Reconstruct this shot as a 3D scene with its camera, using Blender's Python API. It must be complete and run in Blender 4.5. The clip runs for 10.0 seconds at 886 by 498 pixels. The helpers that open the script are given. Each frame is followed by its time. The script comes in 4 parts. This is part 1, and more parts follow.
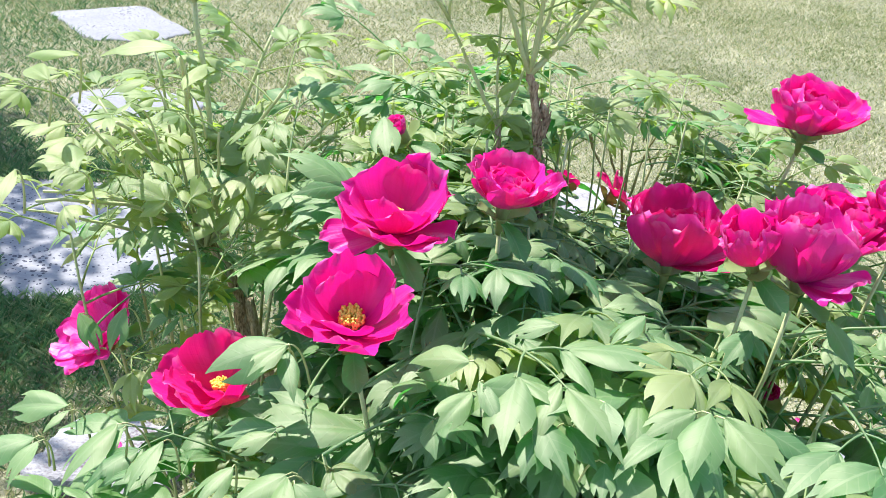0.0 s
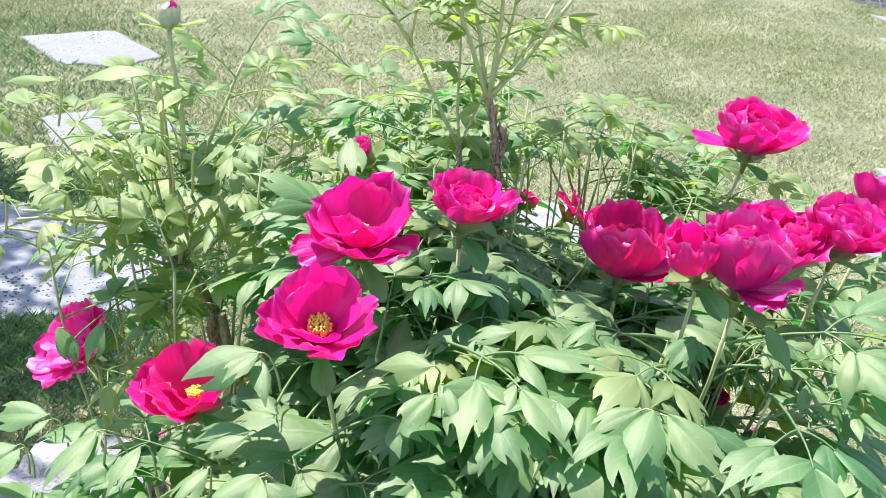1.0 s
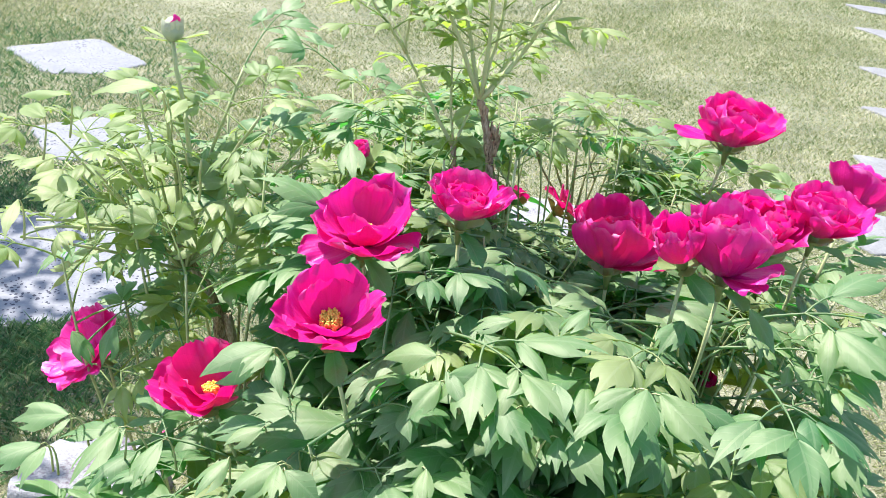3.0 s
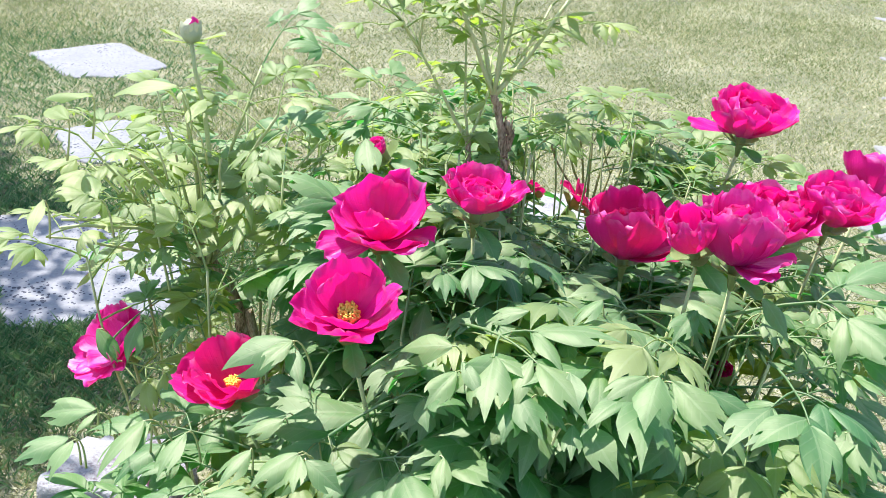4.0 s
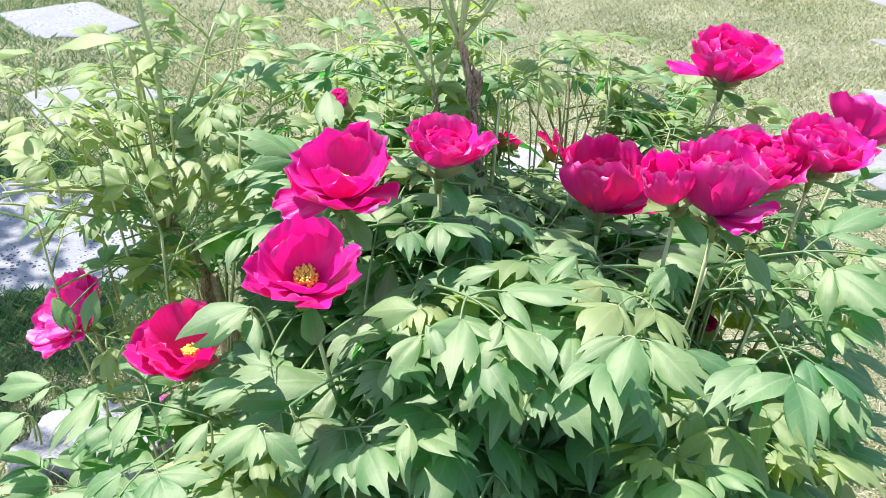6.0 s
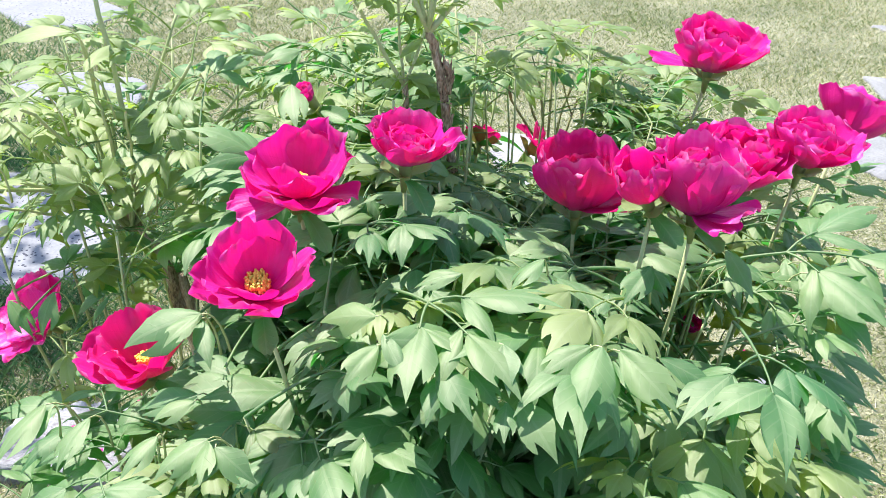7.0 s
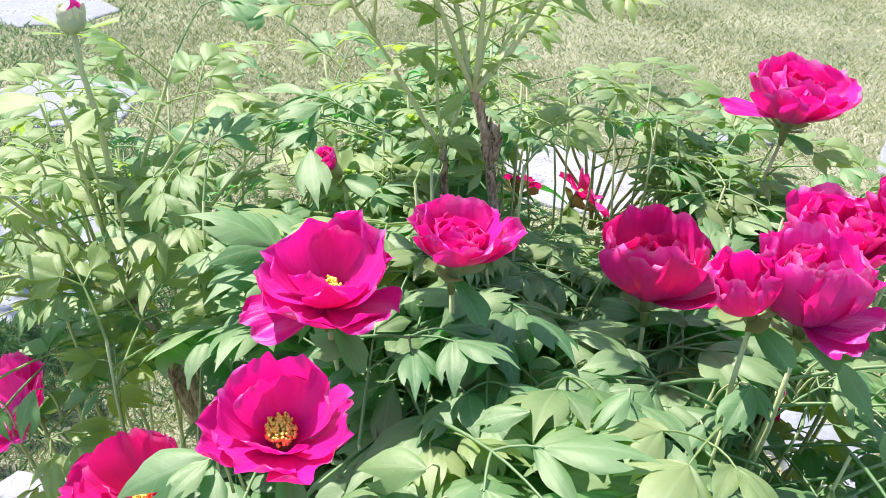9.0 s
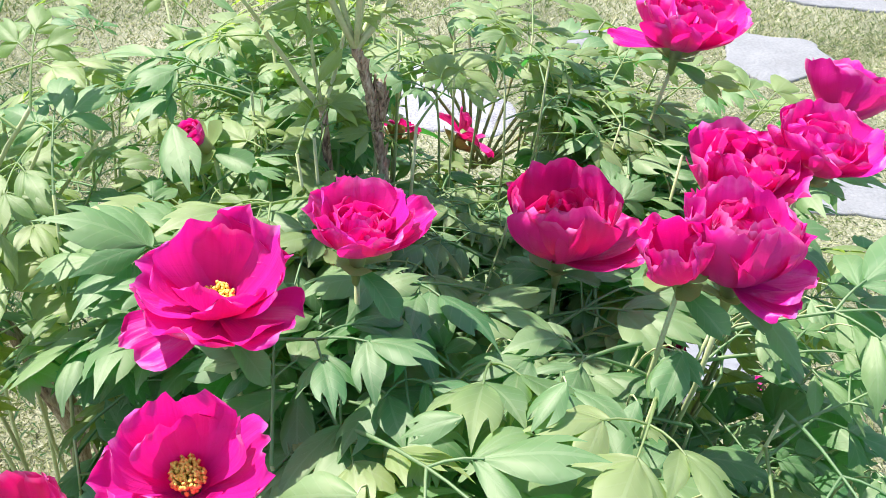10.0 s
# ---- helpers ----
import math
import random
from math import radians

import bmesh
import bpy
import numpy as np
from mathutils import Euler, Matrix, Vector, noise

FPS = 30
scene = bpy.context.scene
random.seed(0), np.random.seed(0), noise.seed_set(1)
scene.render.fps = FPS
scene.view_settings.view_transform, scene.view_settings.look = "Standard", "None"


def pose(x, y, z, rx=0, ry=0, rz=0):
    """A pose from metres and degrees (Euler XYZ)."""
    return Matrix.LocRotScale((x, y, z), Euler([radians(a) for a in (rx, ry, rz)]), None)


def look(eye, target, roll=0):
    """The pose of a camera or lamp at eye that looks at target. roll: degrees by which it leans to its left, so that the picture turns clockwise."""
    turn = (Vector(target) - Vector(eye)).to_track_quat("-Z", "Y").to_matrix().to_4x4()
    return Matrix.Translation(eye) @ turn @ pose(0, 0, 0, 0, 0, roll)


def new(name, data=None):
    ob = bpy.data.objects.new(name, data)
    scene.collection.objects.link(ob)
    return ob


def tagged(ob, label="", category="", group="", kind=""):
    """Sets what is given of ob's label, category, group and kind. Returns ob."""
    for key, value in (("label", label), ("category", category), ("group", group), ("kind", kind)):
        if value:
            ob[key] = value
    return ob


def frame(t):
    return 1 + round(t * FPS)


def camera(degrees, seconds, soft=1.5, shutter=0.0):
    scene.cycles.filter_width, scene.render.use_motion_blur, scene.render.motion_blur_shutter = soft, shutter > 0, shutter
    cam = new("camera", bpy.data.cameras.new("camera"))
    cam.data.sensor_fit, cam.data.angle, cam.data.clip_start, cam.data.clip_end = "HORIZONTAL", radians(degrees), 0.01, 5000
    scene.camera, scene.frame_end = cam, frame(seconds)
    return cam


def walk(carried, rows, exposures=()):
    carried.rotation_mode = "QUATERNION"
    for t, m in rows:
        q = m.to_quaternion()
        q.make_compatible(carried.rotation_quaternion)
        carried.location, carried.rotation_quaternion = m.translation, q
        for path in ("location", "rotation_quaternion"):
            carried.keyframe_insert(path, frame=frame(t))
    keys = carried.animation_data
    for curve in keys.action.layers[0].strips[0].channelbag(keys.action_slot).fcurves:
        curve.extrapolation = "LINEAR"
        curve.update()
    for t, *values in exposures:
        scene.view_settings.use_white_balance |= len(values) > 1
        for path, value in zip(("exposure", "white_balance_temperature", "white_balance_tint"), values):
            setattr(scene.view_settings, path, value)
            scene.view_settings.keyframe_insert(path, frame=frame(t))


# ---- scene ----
cam = camera(46.94, 10.0, soft=0.8)
EXPOSURE = 1.13
PATH = [
    (0, (-0.0054, 0.1600, 1.6683), (-0.0459, 1.9329, 0.7433), 6.23),
    (0.5, (-0.0020, 0.1140, 1.6810), (-0.0179, 1.8959, 0.7728), 6.35),
    (1, (0.0076, 0.0816, 1.6960), (0.0196, 1.8773, 0.8156), 6.63),
    (1.5, (-0.0035, 0.0742, 1.7067), (0.0505, 1.8686, 0.8252), 6.62),
    (2, (-0.0182, 0.0523, 1.7139), (0.0513, 1.8446, 0.8291), 6.82),
    (3.5, (-0.0117, -0.0054, 1.7298), (0.0075, 1.7898, 0.8484), 4.53),
    (4, (-0.0059, -0.0151, 1.7314), (-0.0055, 1.7769, 0.8433), 4.07),
    (4.5, (0.0000, 0.0000, 1.7300), (-0.0000, 1.7873, 0.8324), 3.65),
    (5, (-0.0015, 0.0187, 1.7214), (-0.0042, 1.7941, 0.8006), 3.08),
    (5.5, (0.0099, 0.0271, 1.7196), (0.0180, 1.7936, 0.7818), 3.03),
    (6, (0.0313, 0.0583, 1.6985), (0.0534, 1.8107, 0.7348), 2.98),
    (6.2, (0.0399, 0.0755, 1.6880), (0.0718, 1.8176, 0.7061), 3.09),
    (7.3, (0.0913, 0.1468, 1.6836), (0.0904, 1.8869, 0.6977), 2.45),
    (7.5, (0.0892, 0.1603, 1.6818), (0.0602, 1.9018, 0.6987), 2.82),
    (8, (0.0912, 0.2003, 1.6799), (0.0273, 1.9419, 0.6987), 2.92),
    (8.5, (0.0478, 0.2895, 1.6864), (-0.0095, 2.0287, 0.7006), 2.83),
    (9, (0.0103, 0.4088, 1.7008), (0.0386, 2.1265, 0.6768), 2.63),
    (9.5, (-0.0224, 0.4878, 1.7092), (0.1629, 2.1395, 0.5968), 3.92),
    (10, (-0.0427, 0.5576, 1.7090), (0.2832, 2.1449, 0.5368), 3.67),
]
walk(cam, [(t, look(eye, target, roll)) for t, eye, target, roll in PATH], [(0.0, EXPOSURE, 6000, 13), (10.0, EXPOSURE, 6000, 13)])

# ---- light: high sun to the left of the bush, clear sky ----
SUN_AZ, SUN_EL = radians(-48), radians(64)   # azimuth from +y towards +x
TO_SUN = Vector((math.sin(SUN_AZ) * math.cos(SUN_EL), math.cos(SUN_AZ) * math.cos(SUN_EL), math.sin(SUN_EL)))
world = bpy.data.worlds.new("sky")
scene.world = world
world.use_nodes = True
wn = world.node_tree
sky = wn.nodes.new("ShaderNodeTexSky")
sky.sky_type, sky.sun_disc, sky.sun_elevation, sky.sun_rotation = "NISHITA", False, SUN_EL, SUN_AZ
wn.nodes["Background"].inputs["Strength"].default_value = 0.15
wn.links.new(sky.outputs[0], wn.nodes["Background"].inputs[0])
sun = bpy.data.lights.new("sun", "SUN")
sun.energy, sun.angle, sun.color = 5.0, radians(0.55), (1.0, 0.965, 0.92)
new("sun", sun).matrix_world = look(TO_SUN * 20, (0, 0, 0))


# ---- materials ----
def material(name):
    m = bpy.data.materials.new(name)
    m.use_nodes = True
    m.node_tree.nodes.clear()
    return m, m.node_tree.nodes, m.node_tree.links


def node(ns, kind, **sockets):
    n = ns.new("ShaderNode" + kind)
    for k, v in sockets.items():
        n.inputs[k.replace("_", " ")].default_value = v
    return n


def ramp(ns, stops):
    r = ns.new("ShaderNodeValToRGB")
    while len(r.color_ramp.elements) < len(stops):
        r.color_ramp.elements.new(0.5)
    for e, (p, c) in zip(r.color_ramp.elements, stops):
        e.position, e.color = p, (*c, 1)
    return r


def mixed(ns, ls, a, b, fac, blend="MIX"):
    n = ns.new("ShaderNodeMix")
    n.data_type, n.blend_type = "RGBA", blend
    for sock, v in ((n.inputs[0], fac), (n.inputs[6], a), (n.inputs[7], b)):
        if isinstance(v, bpy.types.NodeSocket):
            ls.new(v, sock)
        elif isinstance(v, (int, float)):
            sock.default_value = v
        else:
            sock.default_value = (*v, 1)
    return n.outputs[2]


def maths(ns, ls, op, a, b=0.0, c=0.0):
    n = ns.new("ShaderNodeMath")
    n.operation = op
    for sock, v in zip(n.inputs, (a, b, c)):
        if isinstance(v, bpy.types.NodeSocket):
            ls.new(v, sock)
        else:
            sock.default_value = v
    return n.outputs[0]


def thin_sheet(name, dark, light, through_col, share, rough, vein=(0.2, 0.3, 0.1), vein_fac=0.3, gloss=0.5, edge=None, sheen=(0.0, (1, 1, 1)), bloom=(1.5, (1, 1, 1))):
    """A leaf or petal: coloured by object and by spots, with veins laid along its UV map, pale tips and highlights
    painted on petals (edge), and light passing through.
    """
    m, ns, ls = material(name)
    out = node(ns, "OutputMaterial")
    info = ns.new("ShaderNodeObjectInfo")
    geo = ns.new("ShaderNodeNewGeometry")
    tex = ns.new("ShaderNodeTexCoord")
    uv = ns.new("ShaderNodeSeparateXYZ")
    ls.new(tex.outputs["UV"], uv.inputs[0])
    n1 = node(ns, "TexNoise", Scale=9.0, Detail=4.0)
    ls.new(geo.outputs["Position"], n1.inputs["Vector"])
    both = maths(ns, ls, "ADD", maths(ns, ls, "MULTIPLY", info.outputs["Random"], 0.45), maths(ns, ls, "MULTIPLY", geo.outputs["Random Per Island"], 0.3))
    both = maths(ns, ls, "ADD", both, maths(ns, ls, "MULTIPLY_ADD", n1.outputs[0], 0.9, -0.33))
    col = ramp(ns, ((0.1, dark), (0.75, light)))
    ls.new(both, col.inputs[0])
    # midrib and side veins
    av = maths(ns, ls, "ABSOLUTE", uv.outputs[1])
    rib = maths(ns, ls, "LESS_THAN", av, 0.07)
    side = maths(ns, ls, "FRACT", maths(ns, ls, "SUBTRACT", maths(ns, ls, "MULTIPLY", uv.outputs[0], 6.0), maths(ns, ls, "MULTIPLY", av, 1.6)))
    side = maths(ns, ls, "LESS_THAN", side, 0.13)
    v = maths(ns, ls, "MAXIMUM", rib, maths(ns, ls, "MULTIPLY", side, 0.55))
    c = mixed(ns, ls, col.outputs[0], vein, maths(ns, ls, "MULTIPLY", v, vein_fac))
    relief = None
    if edge:
        lay = ns.new("ShaderNodeCombineXYZ")
        ls.new(maths(ns, ls, "MULTIPLY", uv.outputs[1], 11.0), lay.inputs[0])
        ls.new(maths(ns, ls, "MULTIPLY", uv.outputs[0], 1.3), lay.inputs[1])
        ls.new(maths(ns, ls, "MULTIPLY", info.outputs["Random"], 50.0), lay.inputs[2])
        streak = node(ns, "TexNoise", Scale=1.0, Detail=3.0)
        ls.new(lay.outputs[0], streak.inputs["Vector"])
        sr = ramp(ns, ((0.35, (0, 0, 0)), (0.65, (1, 1, 1))))
        ls.new(streak.outputs[0], sr.inputs[0])
        c = mixed(ns, ls, c, dark, maths(ns, ls, "MULTIPLY", sr.outputs[0], 0.4))
        relief = maths(ns, ls, "MULTIPLY", streak.outputs[0], 0.8)
        # pale petal tips, with the highlights on them painted into the colour
        wave = node(ns, "TexNoise", Scale=26.0, Detail=3.0)
        ls.new(geo.outputs["Position"], wave.inputs["Vector"])
        e = maths(ns, ls, "MULTIPLY_ADD", wave.outputs[0], 0.9, maths(ns, ls, "MULTIPLY_ADD", uv.outputs[0], 1.4, -1.4))
        glint = ramp(ns, ((0.35, (0, 0, 0)), (0.6, (1, 1, 1))))
        ls.new(e, glint.inputs[0])
        c = mixed(ns, ls, c, edge, maths(ns, ls, "MULTIPLY", glint.outputs[0], 0.6))
    bump = node(ns, "Bump", Strength=0.5 if edge else 0.55, Distance=0.003 if edge else 0.006)
    fine = node(ns, "TexNoise", Scale=45.0, Detail=2.0)
    ls.new(geo.outputs["Position"], fine.inputs["Vector"])
    high = maths(ns, ls, "ADD", maths(ns, ls, "MULTIPLY", v, -0.6), maths(ns, ls, "MULTIPLY", fine.outputs[0], 0.7 if edge else 0.4))
    ls.new(maths(ns, ls, "ADD", high, relief) if relief else high, bump.inputs["Height"])
    p = node(ns, "BsdfPrincipled", Roughness=rough)
    p.inputs["Specular IOR Level"].default_value = gloss
    ls.new(c, p.inputs["Base Color"])
    ls.new(bump.outputs[0], p.inputs["Normal"])
    p.inputs["Sheen Weight"].default_value, p.inputs["Sheen Roughness"].default_value, p.inputs["Sheen Tint"].default_value = sheen[0], 0.45, (*sheen[1], 1)
    p.inputs["IOR"].default_value, p.inputs["Specular Tint"].default_value = bloom[0], (*bloom[1], 1)
    tr = node(ns, "BsdfTranslucent")
    ls.new(mixed(ns, ls, c, through_col, 0.88), tr.inputs["Color"])
    mix = ns.new("ShaderNodeMixShader")
    mix.inputs[0].default_value = share
    ls.new(p.outputs[0], mix.inputs[1])
    ls.new(tr.outputs[0], mix.inputs[2])
    ls.new(mix.outputs[0], out.inputs[0])
    return m


def rough_solid(name, stops, scale, rough=0.8, bump=0.4, dist=0.01, fine_scale=None, spots=None, stretch=None, metal=0.0):
    """A solid surface: two noises through a colour ramp, with relief and, where given, dark or pale spots."""
    m, ns, ls = material(name)
    out = node(ns, "OutputMaterial")
    tex = ns.new("ShaderNodeNewGeometry")
    where = tex.outputs["Position"]
    if stretch:
        mp = ns.new("ShaderNodeMapping")
        mp.inputs["Scale"].default_value = stretch
        ls.new(where, mp.inputs[0])
        where = mp.outputs[0]
    a = node(ns, "TexNoise", Scale=scale, Detail=6.0, Roughness=0.65)
    b = node(ns, "TexNoise", Scale=fine_scale or scale * 14, Detail=4.0)
    ls.new(where, a.inputs["Vector"]), ls.new(where, b.inputs["Vector"])
    mixv = maths(ns, ls, "ADD", maths(ns, ls, "MULTIPLY", a.outputs[0], 0.55), maths(ns, ls, "MULTIPLY", b.outputs[0], 0.45))
    col = ramp(ns, stops)
    ls.new(mixv, col.inputs[0])
    c = col.outputs[0]
    if spots:
        sc, sz, scol = spots
        vo = node(ns, "TexVoronoi", Scale=sc)
        wob = node(ns, "TexNoise", Scale=5.0, Detail=3.0)
        ls.new(where, vo.inputs["Vector"]), ls.new(where, wob.inputs["Vector"])
        lim = maths(ns, ls, "MULTIPLY_ADD", wob.outputs[0], sz * 2.6, -sz * 0.75)
        c = mixed(ns, ls, c, scol, maths(ns, ls, "LESS_THAN", vo.outputs["Distance"], lim))
    bp = node(ns, "Bump", Strength=bump, Distance=dist)
    ls.new(mixv, bp.inputs["Height"])
    p = node(ns, "BsdfPrincipled", Roughness=rough, Metallic=metal)
    ls.new(c, p.inputs["Base Color"]), ls.new(bp.outputs[0], p.inputs["Normal"])
    ls.new(p.outputs[0], out.inputs[0])
    return m


LEAF = thin_sheet("leaf_green", (0.022, 0.125, 0.026), (0.145, 0.228, 0.068), (0.085, 0.48, 0.045), 0.38, 0.63, vein=(0.26, 0.34, 0.16), vein_fac=0.3, gloss=1.0, bloom=(1.71, (1.0, 0.93, 0.72)))
PETAL = thin_sheet("petal_magenta", (0.62, 0.005, 0.20), (0.82, 0.024, 0.40), (0.85, 0.005, 0.20), 0.42, 0.40, vein=(0.40, 0.0, 0.09), vein_fac=0.15, gloss=0.45, edge=(0.90, 0.42, 0.68), sheen=(0.15, (1.0, 0.45, 0.8)))
PETAL_DEEP = thin_sheet("petal_crimson", (0.62, 0.006, 0.15), (0.82, 0.018, 0.29), (0.82, 0.005, 0.16), 0.42, 0.40, vein=(0.3, 0.0, 0.06), vein_fac=0.15, gloss=0.45, edge=(0.85, 0.36, 0.6), sheen=(0.15, (1.0, 0.45, 0.8)))
LEAF_YOUNG = thin_sheet("leaf_young", (0.060, 0.150, 0.036), (0.250, 0.305, 0.105), (0.42, 0.60, 0.04), 0.48, 0.62, vein=(0.36, 0.42, 0.2), vein_fac=0.3, gloss=1.0, bloom=(1.71, (1.0, 0.93, 0.72)))
BUD_GREEN = thin_sheet("bud_green", (0.46, 0.48, 0.28), (0.62, 0.58, 0.42), (0.4, 0.42, 0.1), 0.15, 0.5)
SEPAL = thin_sheet("sepal_green", (0.13, 0.22, 0.06), (0.30, 0.34, 0.13), (0.45, 0.42, 0.08), 0.3, 0.5)
STEM = rough_solid("green_stem", ((0.3, (0.34, 0.38, 0.14)), (0.7, (0.52, 0.52, 0.26))), 18, 0.55, 0.25, 0.002)
BARK = rough_solid("grey_brown_bark", ((0.36, (0.09, 0.055, 0.03)), (0.46, (0.34, 0.235, 0.14)), (0.60, (0.60, 0.48, 0.33))), 22, 0.9, 1.0, 0.008, stretch=(1, 1, 0.3))
TWIG = rough_solid("brown_twig", ((0.3, (0.20, 0.19, 0.08)), (0.7, (0.38, 0.36, 0.18))), 30, 0.7, 0.3, 0.002)
GRAVEL = rough_solid("dark_gravel", ((0.3, (0.02, 0.024, 0.03)), (0.7, (0.07, 0.078, 0.09))), 14, 0.85, 0.8, 0.02)
STAMEN = rough_solid("stamen_yellow", ((0.3, (0.95, 0.58, 0.04)), (0.7, (0.98, 0.80, 0.16))), 120, 0.6)
GRANITE = rough_solid("speckled_granite", ((0.25, (0.14, 0.138, 0.138)), (0.5, (0.21, 0.205, 0.20)), (0.75, (0.28, 0.27, 0.255))), 5, 0.85, 0.5, 0.006, spots=(60.0, 0.36, (0.04, 0.04, 0.05)))
PALE_STONE = rough_solid("pale_stone", ((0.3, (0.145, 0.138, 0.125)), (0.5, (0.20, 0.192, 0.175)), (0.72, (0.26, 0.25, 0.226))), 6, 0.85, 0.7, 0.01)
WHITE_ROCK = rough_solid("white_rock", ((0.36, (0.12, 0.09, 0.095)), (0.46, (0.24, 0.225, 0.215)), (0.65, (0.33, 0.315, 0.30))), 9, 0.85, 0.9, 0.012)
SOIL = rough_solid("dry_turf", ((0.36, (0.06, 0.068, 0.028)), (0.47, (0.16, 0.158, 0.08)), (0.60, (0.30, 0.28, 0.17))), 1.6, 0.95, 1.0, 0.02, fine_scale=110)


def blade_material(name, stops):
    m, ns, ls = material(name)
    out = node(ns, "OutputMaterial")
    geo = ns.new("ShaderNodeNewGeometry")
    big = node(ns, "TexNoise", Scale=1.3, Detail=4.0)
    ls.new(geo.outputs["Position"], big.inputs["Vector"])
    v = maths(ns, ls, "ADD", maths(ns, ls, "MULTIPLY", geo.outputs["Random Per Island"], 0.75), maths(ns, ls, "MULTIPLY_ADD", big.outputs[0], 0.7, -0.22))
    col = ramp(ns, stops)
    ls.new(v, col.inputs[0])
    p = node(ns, "BsdfPrincipled", Roughness=0.6)
    ls.new(col.outputs[0], p.inputs["Base Color"])
    tr = node(ns, "BsdfTranslucent")
    ls.new(col.outputs[0], tr.inputs[0])
    mix = ns.new("ShaderNodeMixShader")
    mix.inputs[0].default_value = 0.3
    ls.new(p.outputs[0], mix.inputs[1]), ls.new(tr.outputs[0], mix.inputs[2]), ls.new(mix.outputs[0], out.inputs[0])
    return m


BLADES = blade_material("grass_blades", ((0.10, (0.12, 0.175, 0.045)), (0.38, (0.26, 0.30, 0.10)), (0.6, (0.44, 0.42, 0.20)), (0.9, (0.70, 0.64, 0.42))))
GREEN_BLADES = blade_material("green_grass_blades", ((0.05, (0.045, 0.125, 0.040)), (0.4, (0.095, 0.205, 0.065)), (0.7, (0.16, 0.27, 0.095)), (0.95, (0.31, 0.35, 0.16))))


# ---- mesh helpers ----
def mesh_of(name, verts, faces, mat, uvs=None, smooth=True):
    me = bpy.data.meshes.new(name)
    me.from_pydata([tuple(v) for v in verts], [], faces)
    me.materials.append(mat)
    if uvs is not None:
        layer = me.uv_layers.new(name="UVMap")
        idx = np.empty(len(me.loops), dtype=np.int32)
        me.loops.foreach_get("vertex_index", idx)
        layer.data.foreach_set("uv", np.asarray(uvs, dtype=np.float32)[idx].ravel())
    if smooth:
        me.polygons.foreach_set("use_smooth", np.ones(len(me.polygons), dtype=bool))
    me.update()
    return me


def child(name, me, parent, m=None, label=""):
    ob = new(name, me)
    ob.parent = parent
    if m is not None:
        ob.matrix_basis = m
    return tagged(ob, label)


def thing(name, at, label, category, group=""):
    ob = new(name)
    ob.location = at
    return tagged(ob, label, category, group)


def tube(points, radii, sides=7, cap=True):
    """Verts and faces of a tapering tube along points."""
    pts = [Vector(p) for p in points]
    verts, faces = [], []
    side = Vector((1, 0.13, 0))
    for i, p in enumerate(pts):
        d = (pts[min(i + 1, len(pts) - 1)] - pts[max(i - 1, 0)]).normalized()
        u = (side - d * side.dot(d)).normalized()
        w = d.cross(u)
        side = u
        for k in range(sides):
            a = 2 * math.pi * k / sides
            verts.append(p + (u * math.cos(a) + w * math.sin(a)) * radii[i])
    for i in range(len(pts) - 1):
        for k in range(sides):
            a, b = i * sides + k, i * sides + (k + 1) % sides
            faces.append((a, b, b + sides, a + sides))
    if cap:
        faces.append(tuple(range(sides))[::-1])
        faces.append(tuple(range((len(pts) - 1) * sides, len(pts) * sides)))
    return verts, faces


def arc(a, b, sag, n=7, jitter=0.0, rng=random):
    """Points from a to b that bow by the vector sag."""
    a, b, sag = Vector(a), Vector(b), Vector(sag)
    out = []
    for i in range(n):
        t = i / (n - 1)
        j = Vector((rng.uniform(-1, 1), rng.uniform(-1, 1), rng.uniform(-1, 1))) * jitter if 0 < i < n - 1 else Vector()
        out.append(a.lerp(b, t) + sag * (4 * t * (1 - t)) + j)
    return out


class Sheet:
    """Gathers verts, faces and UVs of several small surfaces into one mesh."""

    def __init__(self):
        self.v, self.f, self.uv = [], [], []

    def add(self, verts, faces, uvs=None):
        k = len(self.v)
        self.v += [Vector(p) for p in verts]
        self.f += [tuple(i + k for i in f) for f in faces]
        self.uv += uvs if uvs else [(0.5, 0.5)] * len(verts)

    def mesh(self, name, mat):
        return mesh_of(name, self.v, self.f, mat, self.uv)


# ---- leaves ----
LOBED = ((0.0, 1.0), (0.17, 0.90), (0.34, 0.74), (0.45, 0.60), (0.60, 0.70), (0.78, 0.80), (0.90, 0.68), (1.0, 0.48))
PLAIN = ((0.0, 1.0), (0.17, 0.955), (0.34, 0.88), (0.46, 0.82), (0.60, 0.74), (0.76, 0.64), (0.90, 0.54), (1.0, 0.46))


